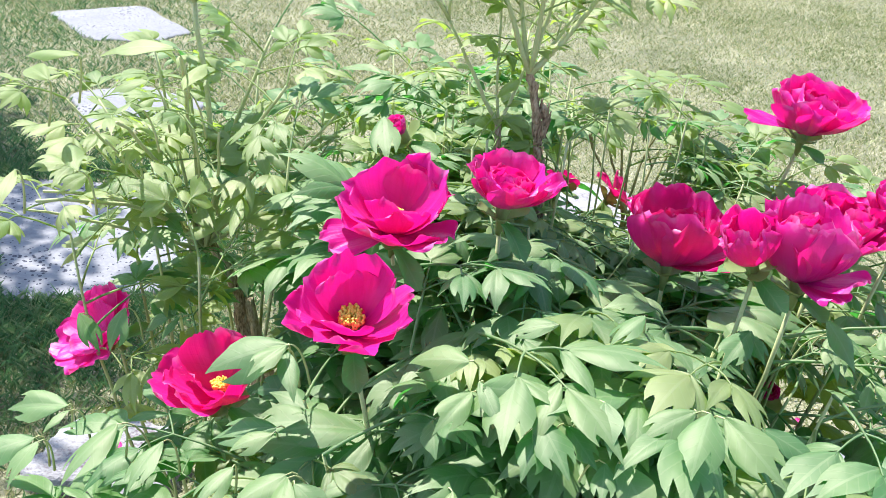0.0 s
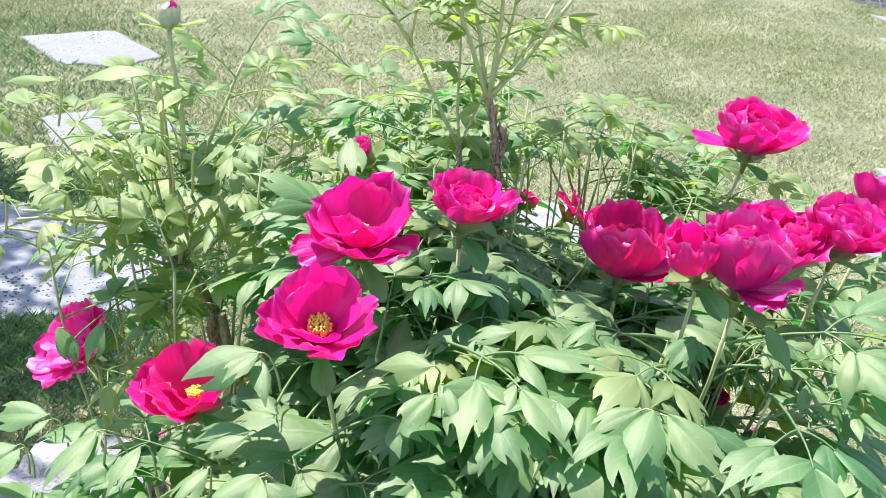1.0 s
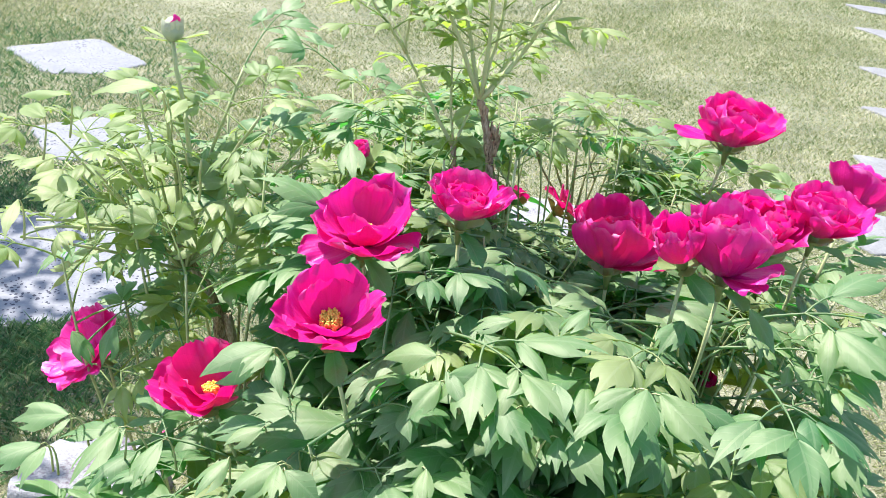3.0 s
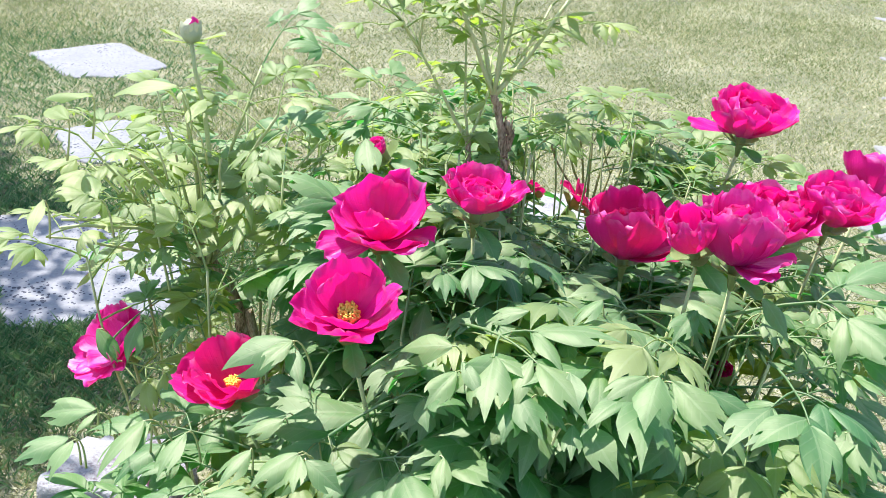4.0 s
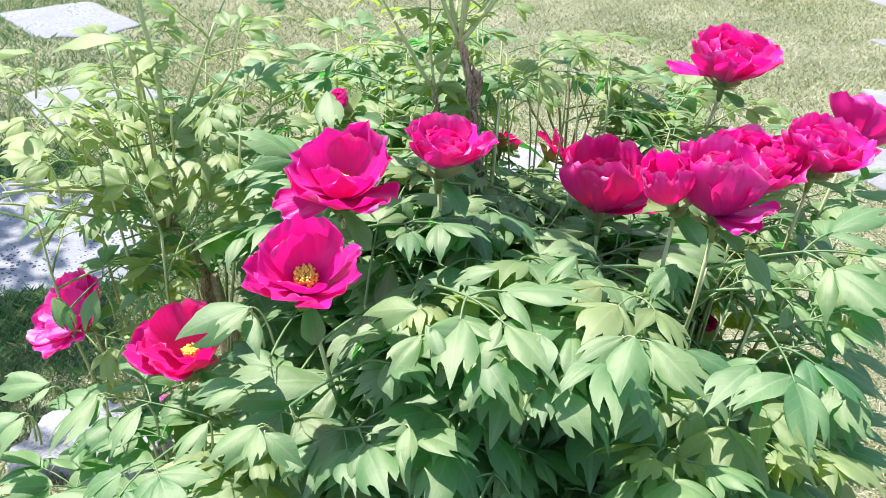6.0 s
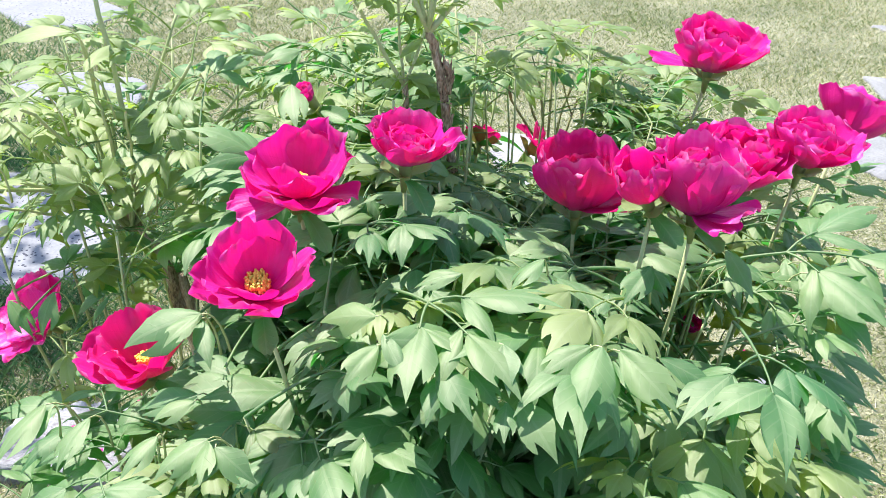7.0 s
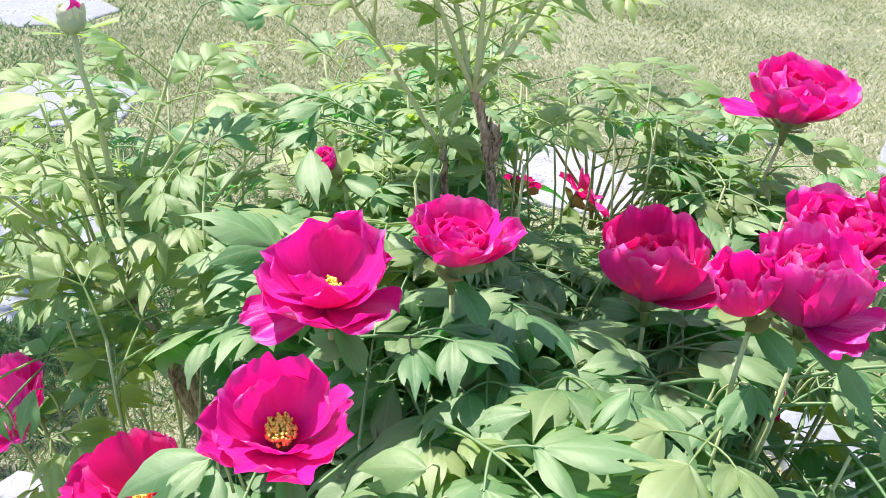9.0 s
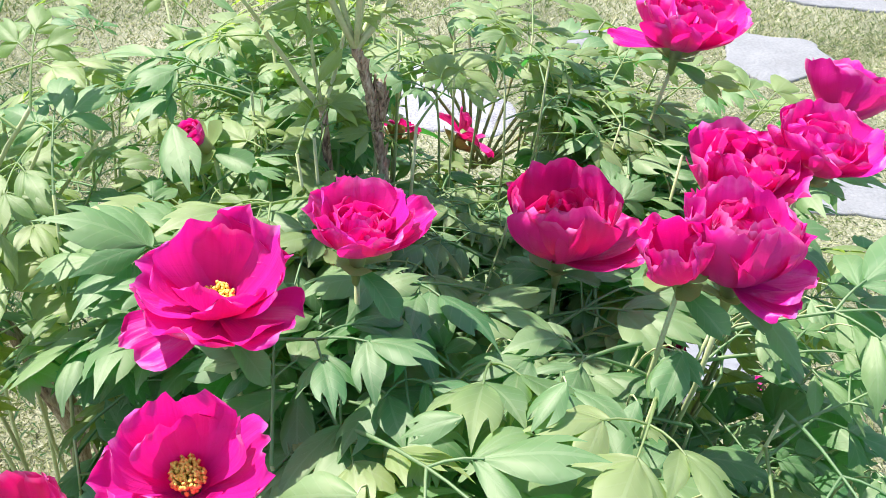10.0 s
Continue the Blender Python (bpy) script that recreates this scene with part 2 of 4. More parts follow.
def leaflet(sheet, base, heading, side, length, lobes, droop, rng):
    """A broad leaflet, arched towards its tip: three pointed lobes at its end, one lobe to a side, or a plain oval."""
    heading = heading.normalized()
    side = (side - heading * side.dot(heading)).normalized()
    up = heading.cross(side)
    if up.z < 0:
        up = -up
    shape = {-1: PLAIN, 1: PLAIN}
    if lobes >= 3:
        shape = {-1: LOBED, 1: LOBED}
    elif lobes == 2:
        shape[rng.choice((-1, 1))] = LOBED
    half = length * (rng.uniform(0.25, 0.32) if lobes > 1 else rng.uniform(0.155, 0.205))
    fold, arch, ph = rng.uniform(0.0, 0.28), rng.uniform(0.18, 0.5), rng.uniform(0, 6.28)
    skew, sinus, twist = rng.uniform(-0.10, 0.10), rng.uniform(0.85, 1.2), rng.uniform(-0.35, 0.35)
    cols = [(-q, -1, ln) for q, ln in shape[-1][:0:-1]] + [(q, 1, ln) for q, ln in shape[1]]
    cols = [(q, sg, ln * rng.uniform(0.95, 1.05)) for q, sg, ln in cols]
    rows = 8
    verts, uvs, faces = [], [], []
    for i in range(rows):
        u = i / (rows - 1)
        for q, sg, ln in cols:
            ln = ln if ln > 0.61 or abs(q) > 0.5 else ln * sinus
            x = u * ln
            spread = math.sin(min(1.0, x * 1.55 + 0.03) * math.pi / 2) ** 0.75 * (1.0 - 0.55 * max(0.0, x - 0.62) / 0.38)
            y = q * half * spread + skew * half * x * x
            bow = droop * x * (0.15 + 0.55 * x)
            z = fold * abs(y) - arch * y * y / half + twist * x * y + 0.022 * length * math.sin(5.5 * x + 3 * q + ph) * abs(q)
            c, sn = math.cos(bow), math.sin(bow)
            verts.append(Vector(base) + heading * (x * length * (1 - 0.16 * bow * bow) + z * sn * 0.5) + side * y + up * (z * c - x * length * sn * 0.62))
            uvs.append((x, q))
    n = len(cols)
    for i in range(rows - 1):
        for k in range(n - 1):
            v = i * n + k
            faces.append((v, v + 1, v + n + 1, v + n))
    sheet.add(verts, faces, uvs)


def compound_leaf(rng, pinnae=3, size=1.0, mat=None):
    """A peony leaf along +x from its stalk's foot: stalk, then three forks of three leaflets that hang outward."""
    sheet = Sheet()
    X, Y, Z = Vector((1, 0, 0)), Vector((0, 1, 0)), Vector((0, 0, 1))
    stalk = 0.115 * size
    p1 = X * stalk + Z * 0.012

    def bar(a, b, r0, r1):
        v, f = tube(arc(a, b, Z * 0.004, 4), [r0 + (r1 - r0) * t / 3 for t in range(4)], 5, False)
        sheet.add(v, f, [(0.0, 0.0)] * len(v))

    bar((0, 0, 0), p1, 0.0026, 0.0017)
    forks = [(0.0, 0.075, 1.0)]
    if pinnae >= 3:
        forks += [(s * rng.uniform(0.75, 1.05), rng.uniform(0.04, 0.06), 0.85) for s in (-1, 1)]
    for ang, reach, k in forks:
        tilt = rng.uniform(-0.25, 0.1)
        h = X * math.cos(ang) + Y * math.sin(ang) + Z * tilt
        sd = Y * math.cos(ang) - X * math.sin(ang) + Z * rng.uniform(-0.15, 0.15)
        q = p1 + h * reach * size
        bar(p1, q, 0.0017, 0.0012)
        ln = rng.uniform(0.095, 0.120) * size * k
        leaflet(sheet, q, h, sd, ln, 3, rng.uniform(0.5, 1.1), rng)
        for s in (-1, 1):
            a2 = s * rng.uniform(0.7, 1.1)
            h2 = (h * math.cos(a2) + sd * math.sin(a2) - Z * rng.uniform(0.0, 0.25)).normalized()
            sd2 = (sd * math.cos(a2) - h * math.sin(a2)).normalized()
            leaflet(sheet, q - h * rng.uniform(0.0, 0.015), h2, sd2, ln * rng.uniform(0.70, 0.92), rng.choice((1, 1, 2)), rng.uniform(0.5, 1.2), rng)
    return sheet.mesh("leaf", mat or LEAF)


lrng = random.Random(5)
LEAVES = [compound_leaf(lrng, 3, s) for s in (0.85, 0.9, 0.95, 1.0, 1.0, 1.05, 1.1, 0.8, 0.9, 1.0)]
SMALL_LEAVES = [compound_leaf(lrng, 1, s, LEAF_YOUNG) for s in (0.75, 0.85, 0.95, 0.7)]
YOUNG_LEAVES = [compound_leaf(lrng, 3, s, LEAF_YOUNG) for s in (0.75, 0.8, 0.85, 0.9, 0.95)]


def single_leaflet(rng, lobes, mat=LEAF):
    sheet = Sheet()
    leaflet(sheet, Vector((0, 0, 0)), Vector((1, 0, 0.22)), Vector((0, 1, 0)), 0.105, lobes, rng.uniform(0.45, 0.75), rng)
    return sheet.mesh("leaf", mat)


YOUNG_LEAFLETS = [single_leaflet(lrng, n, LEAF_YOUNG) for n in (1, 1, 2, 1, 1)]
LEAFLETS = [single_leaflet(lrng, n) for n in (3, 2, 3, 1, 3, 2, 3, 2)]


# ---- flowers ----
def petal(rng, length, width, base_tilt, bend, ruffle, cup, back=0.0, nu=12, nv=15):
    """A petal that starts at the flower's heart and goes out along +x and up: base_tilt and bend in radians from the flower's axis."""
    verts, uvs, faces = [], [], []
    p = Vector((0.006, 0, 0))
    ph = rng.uniform(0, 6.28)
    notch = rng.uniform(0.2, 1.0)
    for i in range(nu):
        u = i / (nu - 1)
        ang = base_tilt + bend * u + back * max(0.0, u - 0.7) ** 2 * 8
        d = Vector((math.sin(ang), 0, math.cos(ang)))
        nrm = Vector((-math.cos(ang), 0, math.sin(ang)))
        if i:
            p = p + d * (length / (nu - 1))
        w = width * (0.32 + 0.68 * math.sin(min(1.0, u * 1.2) * math.pi / 2) ** 1.1) * (1.0 if u < 0.80 else math.sqrt(max(0.05, 1 - ((u - 0.80) / 0.29) ** 2)))
        for k in range(nv):
            s = -1 + 2 * k / (nv - 1)
            edge = u ** 3
            frill = (math.sin(s * 3.6 + ph) + 0.7 * math.sin(s * 7.5 + ph * 2.3) + 0.25 * math.sin(s * 15 + ph)) * ruffle * length * edge
            out = edge * length * (0.03 * math.sin(s * 4 + ph) - 0.07 * notch * math.exp(-(s * 3.6) ** 2) + 0.012 * math.sin(s * 13 + ph * 3) + 0.009 * math.sin(s * 29 + ph * 5))
            q = p + Vector((0, s * w * math.cos(0.35 * cup * abs(s)), 0)) + nrm * (cup * s * s * w * 0.75 + frill) + d * (out - 0.13 * length * edge * s * s)
            rag = noise.noise(Vector((s * 5.5, ph * 3, 0.4))) * 0.05 + noise.noise(Vector((s * 14, ph * 3, 2.4))) * 0.022
            crease = noise.noise(Vector((u * 2.2, s * 2.6, ph * 5))) * 0.06 + noise.noise(Vector((u * 3.5, s * 6.0, ph * 5))) * 0.02
            q = q + d * (rag * length * edge * u) + nrm * (crease * length * u)
            verts.append(q)
            uvs.append((u, s))
    for i in range(nu - 1):
        for k in range(nv - 1):
            a = i * nv + k
            faces.append((a, a + 1, a + nv + 1, a + nv))
    return verts, faces, uvs


def flower(parent, at, aim, size, rings, mat, rng, heart=1.0, label="", sepals=True, spin=None):
    """A bloom whose axis points to aim. rings: (count, length, width, base tilt, bend, ruffle, cup, lean back), in flower radii."""
    z = Vector(aim).normalized()
    x = Vector((0, -1, 0.2)) - z * Vector((0, -1, 0.2)).dot(z)
    x.normalize()
    rot = Matrix((x, z.cross(x), z)).transposed().to_4x4()
    sh = Sheet()
    # the heart: a green receptacle below the petals
    pts = [Vector((0, 0, -0.012 - 0.03 * i)) for i in (1, 0.4)] + [Vector((0, 0, 0.004)), Vector((0, 0, 0.016))]
    v, f = tube(pts, [0.0036, 0.0065, 0.011, 0.008], 8)
    sh.add(v, f)
    head = child("flower", sh.mesh("receptacle", SEPAL), parent, Matrix.Translation(Vector(at) - parent.location) @ rot, label)
    turn0 = rng.uniform(0, 6.28) if spin is None else spin
    for az, ln, wd, tilt, bend in [r for r in rings if len(r) == 5]:
        v, f, uv = petal(rng, ln * size, wd * size, tilt, bend, rng.uniform(0.03, 0.065), rng.uniform(0.22, 0.5), rng.uniform(0, 0.25), 13, 19)
        child("petal", mesh_of("petal", v, f, mat, uv), head, pose(0, 0, 0.001 * (az % 7), 0, 0, az))
    for r, (count, ln, wd, tilt, bend, ruf, cup, back) in enumerate([r for r in rings if len(r) == 8]):
        for i in range(count):
            k = rng.uniform(0.88, 1.10)
            v, f, uv = petal(rng, ln * size * k, wd * size * rng.uniform(0.9, 1.12), tilt + rng.uniform(-0.12, 0.12), bend + rng.uniform(-0.15, 0.15), ruf, cup * rng.uniform(0.7, 1.3), back * rng.uniform(0.0, 1.6))
            ang = turn0 + r * 0.6 + 2 * math.pi * (i + rng.uniform(-0.18, 0.18)) / count
            child("petal", mesh_of("petal", v, f, mat, uv), head, pose(0, 0, 0.002 * r, 0, 0, math.degrees(ang)))
    if heart:
        st = Sheet()
        for i in range(200):
            a, rr = rng.uniform(0, 6.28), rng.uniform(0.0, 1) ** 0.55 * 0.0125 * heart
            h = rng.uniform(0.017, 0.029)
            foot = Vector((math.cos(a) * rr * 0.5, math.sin(a) * rr * 0.5, 0.008))
            tip = Vector((math.cos(a) * rr * 1.25, math.sin(a) * rr * 1.25, h))
            v, f = tube((foot, tip), (0.0004, 0.0004), 3, False)
            st.add(v, f)
            v, f = tube((tip, tip + Vector((rng.uniform(-.002, .002), rng.uniform(-.002, .002), 0.004))), (0.0021, 0.0014), 4)
            st.add(v, f)
        child("flower_heart", st.mesh("flower_heart", STAMEN), head, None, "tufted golden-yellow centre")
    if sepals:
        for i in range(4):
            v, f, uv = petal(rng, 0.034, 0.016, 1.3, -0.3, 0.02, 0.5, 0, 6, 5)
            child("sepal", mesh_of("sepal", v, f, SEPAL, uv), head, pose(0, 0, -0.016, 0, 0, 90 * i + rng.uniform(-20, 20)))
        for i in range(2):
            v, f, uv = petal(rng, rng.uniform(0.05, 0.075), 0.016, 1.5, rng.uniform(0.2, 0.9), 0.02, 0.5, 0, 8, 7)
            child("bract", mesh_of("bract", v, f, LEAF, uv), head, pose(0, 0, -0.022, 0, 0, 150 * i + rng.uniform(0, 90)))
    return head


# single petals: turn about the axis (0 towards the walk, 90 to its right), length, half width, tilt from the axis, bend; rings as above
INNER = (5, 0.80, 0.50, 0.70, -0.90, 0.035, 0.5, 0.0)
FRILL = (5, 0.72, 0.42, 0.50, -0.80, 0.06, 0.5, 0.0)
BOWL = [(195, 1.05, 0.64, 0.95, -0.80), (162, 1.0, 0.55, 0.70, -0.50), (124, 1.22, 0.58, 0.75, -0.50), (92, 1.05, 0.50, 1.10, -0.75), (262, 1.0, 0.46, 1.35, -0.55), (232, 0.95, 0.52, 1.15, -0.75),
        (322, 0.98, 0.64, 1.45, -0.85), (8, 0.92, 0.62, 1.45, -0.95), (55, 1.0, 0.50, 1.50, -0.60), (300, 1.05, 0.42, 1.75, -0.15), (22, 0.80, 0.42, 1.0, -1.05), (340, 0.86, 0.42, 0.95, -1.10)]
STAR = [(180, 1.15, 0.56, 0.60, -0.50), (202, 0.88, 0.46, 0.45, -0.40), (238, 1.02, 0.50, 0.95, -0.65), (130, 1.0, 0.50, 0.85, -0.55), (86, 1.10, 0.52, 1.20, -0.70),
        (38, 1.0, 0.54, 1.40, -0.80), (332, 0.92, 0.56, 1.35, -0.90), (284, 1.0, 0.50, 1.40, -0.70), (352, 0.62, 0.40, 1.1, -0.95)]
FLAT = [(10 + 48 * i, 1.0 + 0.1 * (i % 2), 0.52, 1.40 - 0.05 * (i % 3 == 0), -0.40) for i in range(7)] + [(40, 0.7, 0.42, 1.25, -0.7), (150, 0.75, 0.42, 1.25, -0.75), (290, 0.7, 0.42, 1.25, -0.7)]
SAUCER = [(275, 1.12, 0.60, 1.30, -0.50), (312, 1.0, 0.62, 1.25, -0.85), (0, 0.9, 0.58, 1.20, -0.95), (50, 0.95, 0.60, 1.10, -0.95), (100, 1.05, 0.60, 0.95, -0.75),
          (150, 1.0, 0.55, 0.95, -0.60), (200, 1.05, 0.52, 0.85, -0.55), (238, 0.98, 0.52, 1.0, -0.45), (328, 0.66, 0.44, 0.95, -1.0)]
GOBLET = [(268, 1.05, 0.50, 0.95, -0.45), (300, 1.0, 0.56, 1.10, -0.80), (345, 0.98, 0.62, 1.25, -1.15), (22, 0.98, 0.60, 1.25, -1.10), (62, 1.0, 0.52, 1.20, -0.80), (95, 1.2, 0.50, 1.30, -0.60),
          (132, 1.0, 0.50, 0.85, -0.45), (180, 1.02, 0.52, 0.55, -0.30), (225, 1.08, 0.50, 0.70, -0.40), INNER, FRILL]
GLOBE = [(345, 1.38, 0.74, 1.30, -1.65), (35, 1.25, 0.68, 1.25, -1.45), (290, 1.30, 0.70, 1.20, -1.25), (240, 1.25, 0.62, 1.05, -1.0), (190, 1.35, 0.68, 0.85, -0.85), (140, 1.35, 0.64, 0.85, -0.80),
         (95, 1.2, 0.60, 1.05, -0.95), (60, 1.18, 0.56, 1.50, -0.55), (80, 1.15, 0.5, 1.45, -0.5), (22, 0.85, 0.50, 1.0, -1.2), (330, 0.95, 0.5, 0.95, -1.15), (5, 1.0, 0.52, 0.75, -1.0, 0.03, 0.4, 0.0), (4, 0.9, 0.42, 0.45, -0.7, 0.04, 0.4, 0.0)]
FOLDED = [(0, 1.35, 0.64, 1.15, -1.75), (70, 1.3, 0.60, 1.0, -1.5), (160, 1.35, 0.58, 0.75, -1.1), (240, 1.3, 0.60, 0.95, -1.4), (300, 1.3, 0.60, 1.05, -1.6)]
SPREAD = [(270, 0.98, 0.30, 1.50, -0.10), (262, 0.92, 0.56, 1.10, -0.85), (302, 0.88, 0.60, 1.25, -1.15), (345, 0.80, 0.64, 1.35, -1.30), (25, 0.82, 0.60, 1.35, -1.20), (72, 1.05, 0.62, 1.35, -0.80),
          (105, 1.05, 0.56, 1.25, -0.70), (160, 0.9, 0.6, 0.8, -0.6), (215, 0.9, 0.6, 0.8, -0.6), INNER, FRILL]
PEONY = [(345, 1.38, 0.74, 1.35, -1.85), (32, 1.32, 0.68, 1.35, -1.80), (5, 1.22, 0.58, 1.15, -1.65), (75, 1.1, 0.60, 1.30, -1.0), (300, 1.05, 0.60, 1.25, -1.25), (258, 1.32, 0.58, 0.90, -0.80), (225, 1.32, 0.60, 0.75, -0.60),
         (180, 1.28, 0.62, 0.60, -0.50), (140, 1.25, 0.60, 0.70, -0.55), (100, 1.15, 0.56, 1.0, -0.70), (52, 1.0, 0.50, 1.55, -0.60), (18, 1.0, 0.36, 1.65, -0.35), (8, 0.98, 0.52, 1.0, -1.25), (330, 0.95, 0.48, 0.95, -1.15),
         (60, 0.95, 0.48, 0.95, -1.0), (290, 1.0, 0.46, 0.85, -0.95), (180, 1.0, 0.5, 0.55, -0.7), (210, 1.05, 0.5, 0.5, -0.6), (130, 1.05, 0.5, 0.5, -0.6), (6, 1.10, 0.52, 0.80, -1.0, 0.03, 0.4, 0.0), (5, 1.0, 0.46, 0.50, -0.75, 0.04, 0.4, 0.0), (4, 0.9, 0.40, 0.30, -0.5, 0.05, 0.4, 0.0)]
RUFFLED = [(6, 1.05, 0.50, 1.0, -0.60, 0.05, 0.5, 0.1), (6, 1.0, 0.50, 0.70, -0.55, 0.07, 0.5, 0.0), (6, 0.92, 0.46, 0.42, -0.45, 0.08, 0.5, 0.0)]
LIMP = [(80, 1.1, 0.50, 1.2, 0.5), (150, 1.0, 0.5, 0.9, 0.3), (20, 1.1, 0.50, 1.3, 0.5), (270, 0.95, 0.42, 1.3, 0.3), (215, 0.9, 0.45, 0.5, 0.2), (330, 1.0, 0.45, 1.2, 0.6)]
CUP = [(5, 1.0, 0.55, 0.85, -0.85, 0.03, 0.75, 0.0), (5, 0.9, 0.5, 0.55, -0.6, 0.05, 0.8, 0.0), (5, 0.7, 0.4, 0.35, -0.5, 0.10, 0.8, 0.0)]
FULL = [(5, 1.05, 0.60, 1.15, -0.7, 0.03, 0.6, 0.2), (5, 0.98, 0.58, 0.85, -0.7, 0.04, 0.7, 0.0), (5, 0.85, 0.48, 0.55, -0.6, 0.07, 0.8, 0.0), (5, 0.66, 0.36, 0.35, -0.45, 0.10, 0.8, 0.0)]


# ---- ground ----
def ground_height(x, y):
    return 0.012 * noise.noise(Vector((x * 0.9, y * 0.9, 0.3))) + 0.006 * noise.noise(Vector((x * 3.1, y * 3.1, 1.3)))


def ground():
    xs = np.concatenate((np.linspace(-400, -8, 9), np.linspace(-5, 6, 56), np.linspace(9, 400, 9)))
    ys = np.concatenate((np.linspace(-400, -6, 9), np.linspace(-2, 11, 66), np.linspace(14, 400, 9)))
    verts = [(x, y, ground_height(x, y) if abs(x) < 7 and abs(y) < 12 else 0.0) for y in ys for x in xs]
    n = len(xs)
    faces = [(j * n + i, j * n + i + 1, (j + 1) * n + i + 1, (j + 1) * n + i) for j in range(len(ys) - 1) for i in range(n - 1)]
    return tagged(new("ground", mesh_of("ground", verts, faces, SOIL)), "sunlit dry turf and soil under the lawn", "ground", kind="structure")


def slab(corners, height, label, mat, seed, name="stepping_stone", rough=0.012):
    """A flat split stone: an uneven outline through the corners, a slightly domed top and rounded, chipped rim."""
    rng = random.Random(seed)
    c = sum((Vector((*p, 0)) for p in corners), Vector()) / len(corners)
    ring, wob = [], 0.0
    for i, p in enumerate(corners):
        a, b = Vector((*p, 0)), Vector((*corners[(i + 1) % len(corners)], 0))
        for k in range(8):
            q = a.lerp(b, k / 8)
            if k == 0:
                q = q.lerp(c, 0.05)
            out = (q - c).normalized()
            wob = 0.55 * wob + rng.uniform(-rough, rough)
            ring.append(q + out * wob - c)
    n = len(ring)
    verts, faces = [], []
    for s, h in ((1.03, -0.03), (1.0, height * 0.55), (0.985, height * 0.9), (0.95, height), (0.6, height), (0.25, height)):
        for q in ring:
            verts.append((q.x * s, q.y * s, h + (rng.uniform(-0.003, 0.003) if s < 0.97 else 0)))
    for j in range(5):
        for i in range(n):
            faces.append((j * n + i, j * n + (i + 1) % n, (j + 1) * n + (i + 1) % n, (j + 1) * n + i))
    faces.append(tuple(5 * n + i for i in range(n)))
    ob = new(name, mesh_of(name, verts, faces, mat))
    ob.location = (c.x, c.y, 0.0)
    return tagged(ob, label, "stepping stone", "stepping stones in the lawn")


SLABS = []


def lawn(seed, count, x0, x1, y0, y1, h, w, lean, mat=None, rim=0.0, label="short sparse lawn grass, straw-coloured and green"):
    """Short dry grass: three-cornered blades, each on its own, denser close by; none on the stones."""
    r = np.random.default_rng(seed)
    n = int(count)
    x, y = r.uniform(x0, x1, n), r.uniform(y0, y1, n)
    if rim:  # the rim thins out unevenly
        x, y = x + r.normal(0, rim, n), y + r.normal(0, rim, n)
    keep = np.ones(n, bool)
    for poly in SLABS:
        inside = np.ones(n, bool)
        for (ax, ay), (bx, by) in zip(poly, poly[1:] + poly[:1]):
            inside &= (bx - ax) * (y - ay) - (by - ay) * (x - ax) > 0
        keep &= ~inside
    x, y = x[keep], y[keep]
    n = len(x)
    hh = h * r.uniform(0.45, 1.25, n)
    ww = w * r.uniform(0.6, 1.3, n)
    a, l, b = r.uniform(0, 6.283, n), lean * r.uniform(0.2, 1.3, n), r.uniform(0, 6.283, n)
    g = np.zeros(n) - 0.006
    dx, dy = np.cos(a) * ww / 2, np.sin(a) * ww / 2
    lx, ly = np.cos(b) * l * hh, np.sin(b) * l * hh
    v = np.empty((n, 4, 3))
    v[:, 0] = np.stack((x - dx, y - dy, g), 1)
    v[:, 1] = np.stack((x + dx, y + dy, g), 1)
    v[:, 2] = np.stack((x + lx * 0.45 + dx * 0.6, y + ly * 0.45 + dy * 0.6, g + hh * 0.65), 1)
    v[:, 3] = np.stack((x + lx, y + ly, g + hh), 1)
    faces = np.empty((n, 2, 3), np.int32)
    k = np.arange(n)[:, None] * 4
    faces[:, 0] = k + (0, 1, 2)
    faces[:, 1] = k + (0, 2, 3)
    me = bpy.data.meshes.new("grass")
    me.vertices.add(n * 4), me.loops.add(n * 6), me.polygons.add(n * 2)
    me.vertices.foreach_set("co", v.ravel())
    me.loops.foreach_set("vertex_index", faces.ravel())
    me.polygons.foreach_set("loop_start", np.arange(n * 2, dtype=np.int32) * 3)
    me.update(calc_edges=True)
    me.materials.append(mat or BLADES)
    return tagged(new("grass", me), label, "grass", kind="stuff")


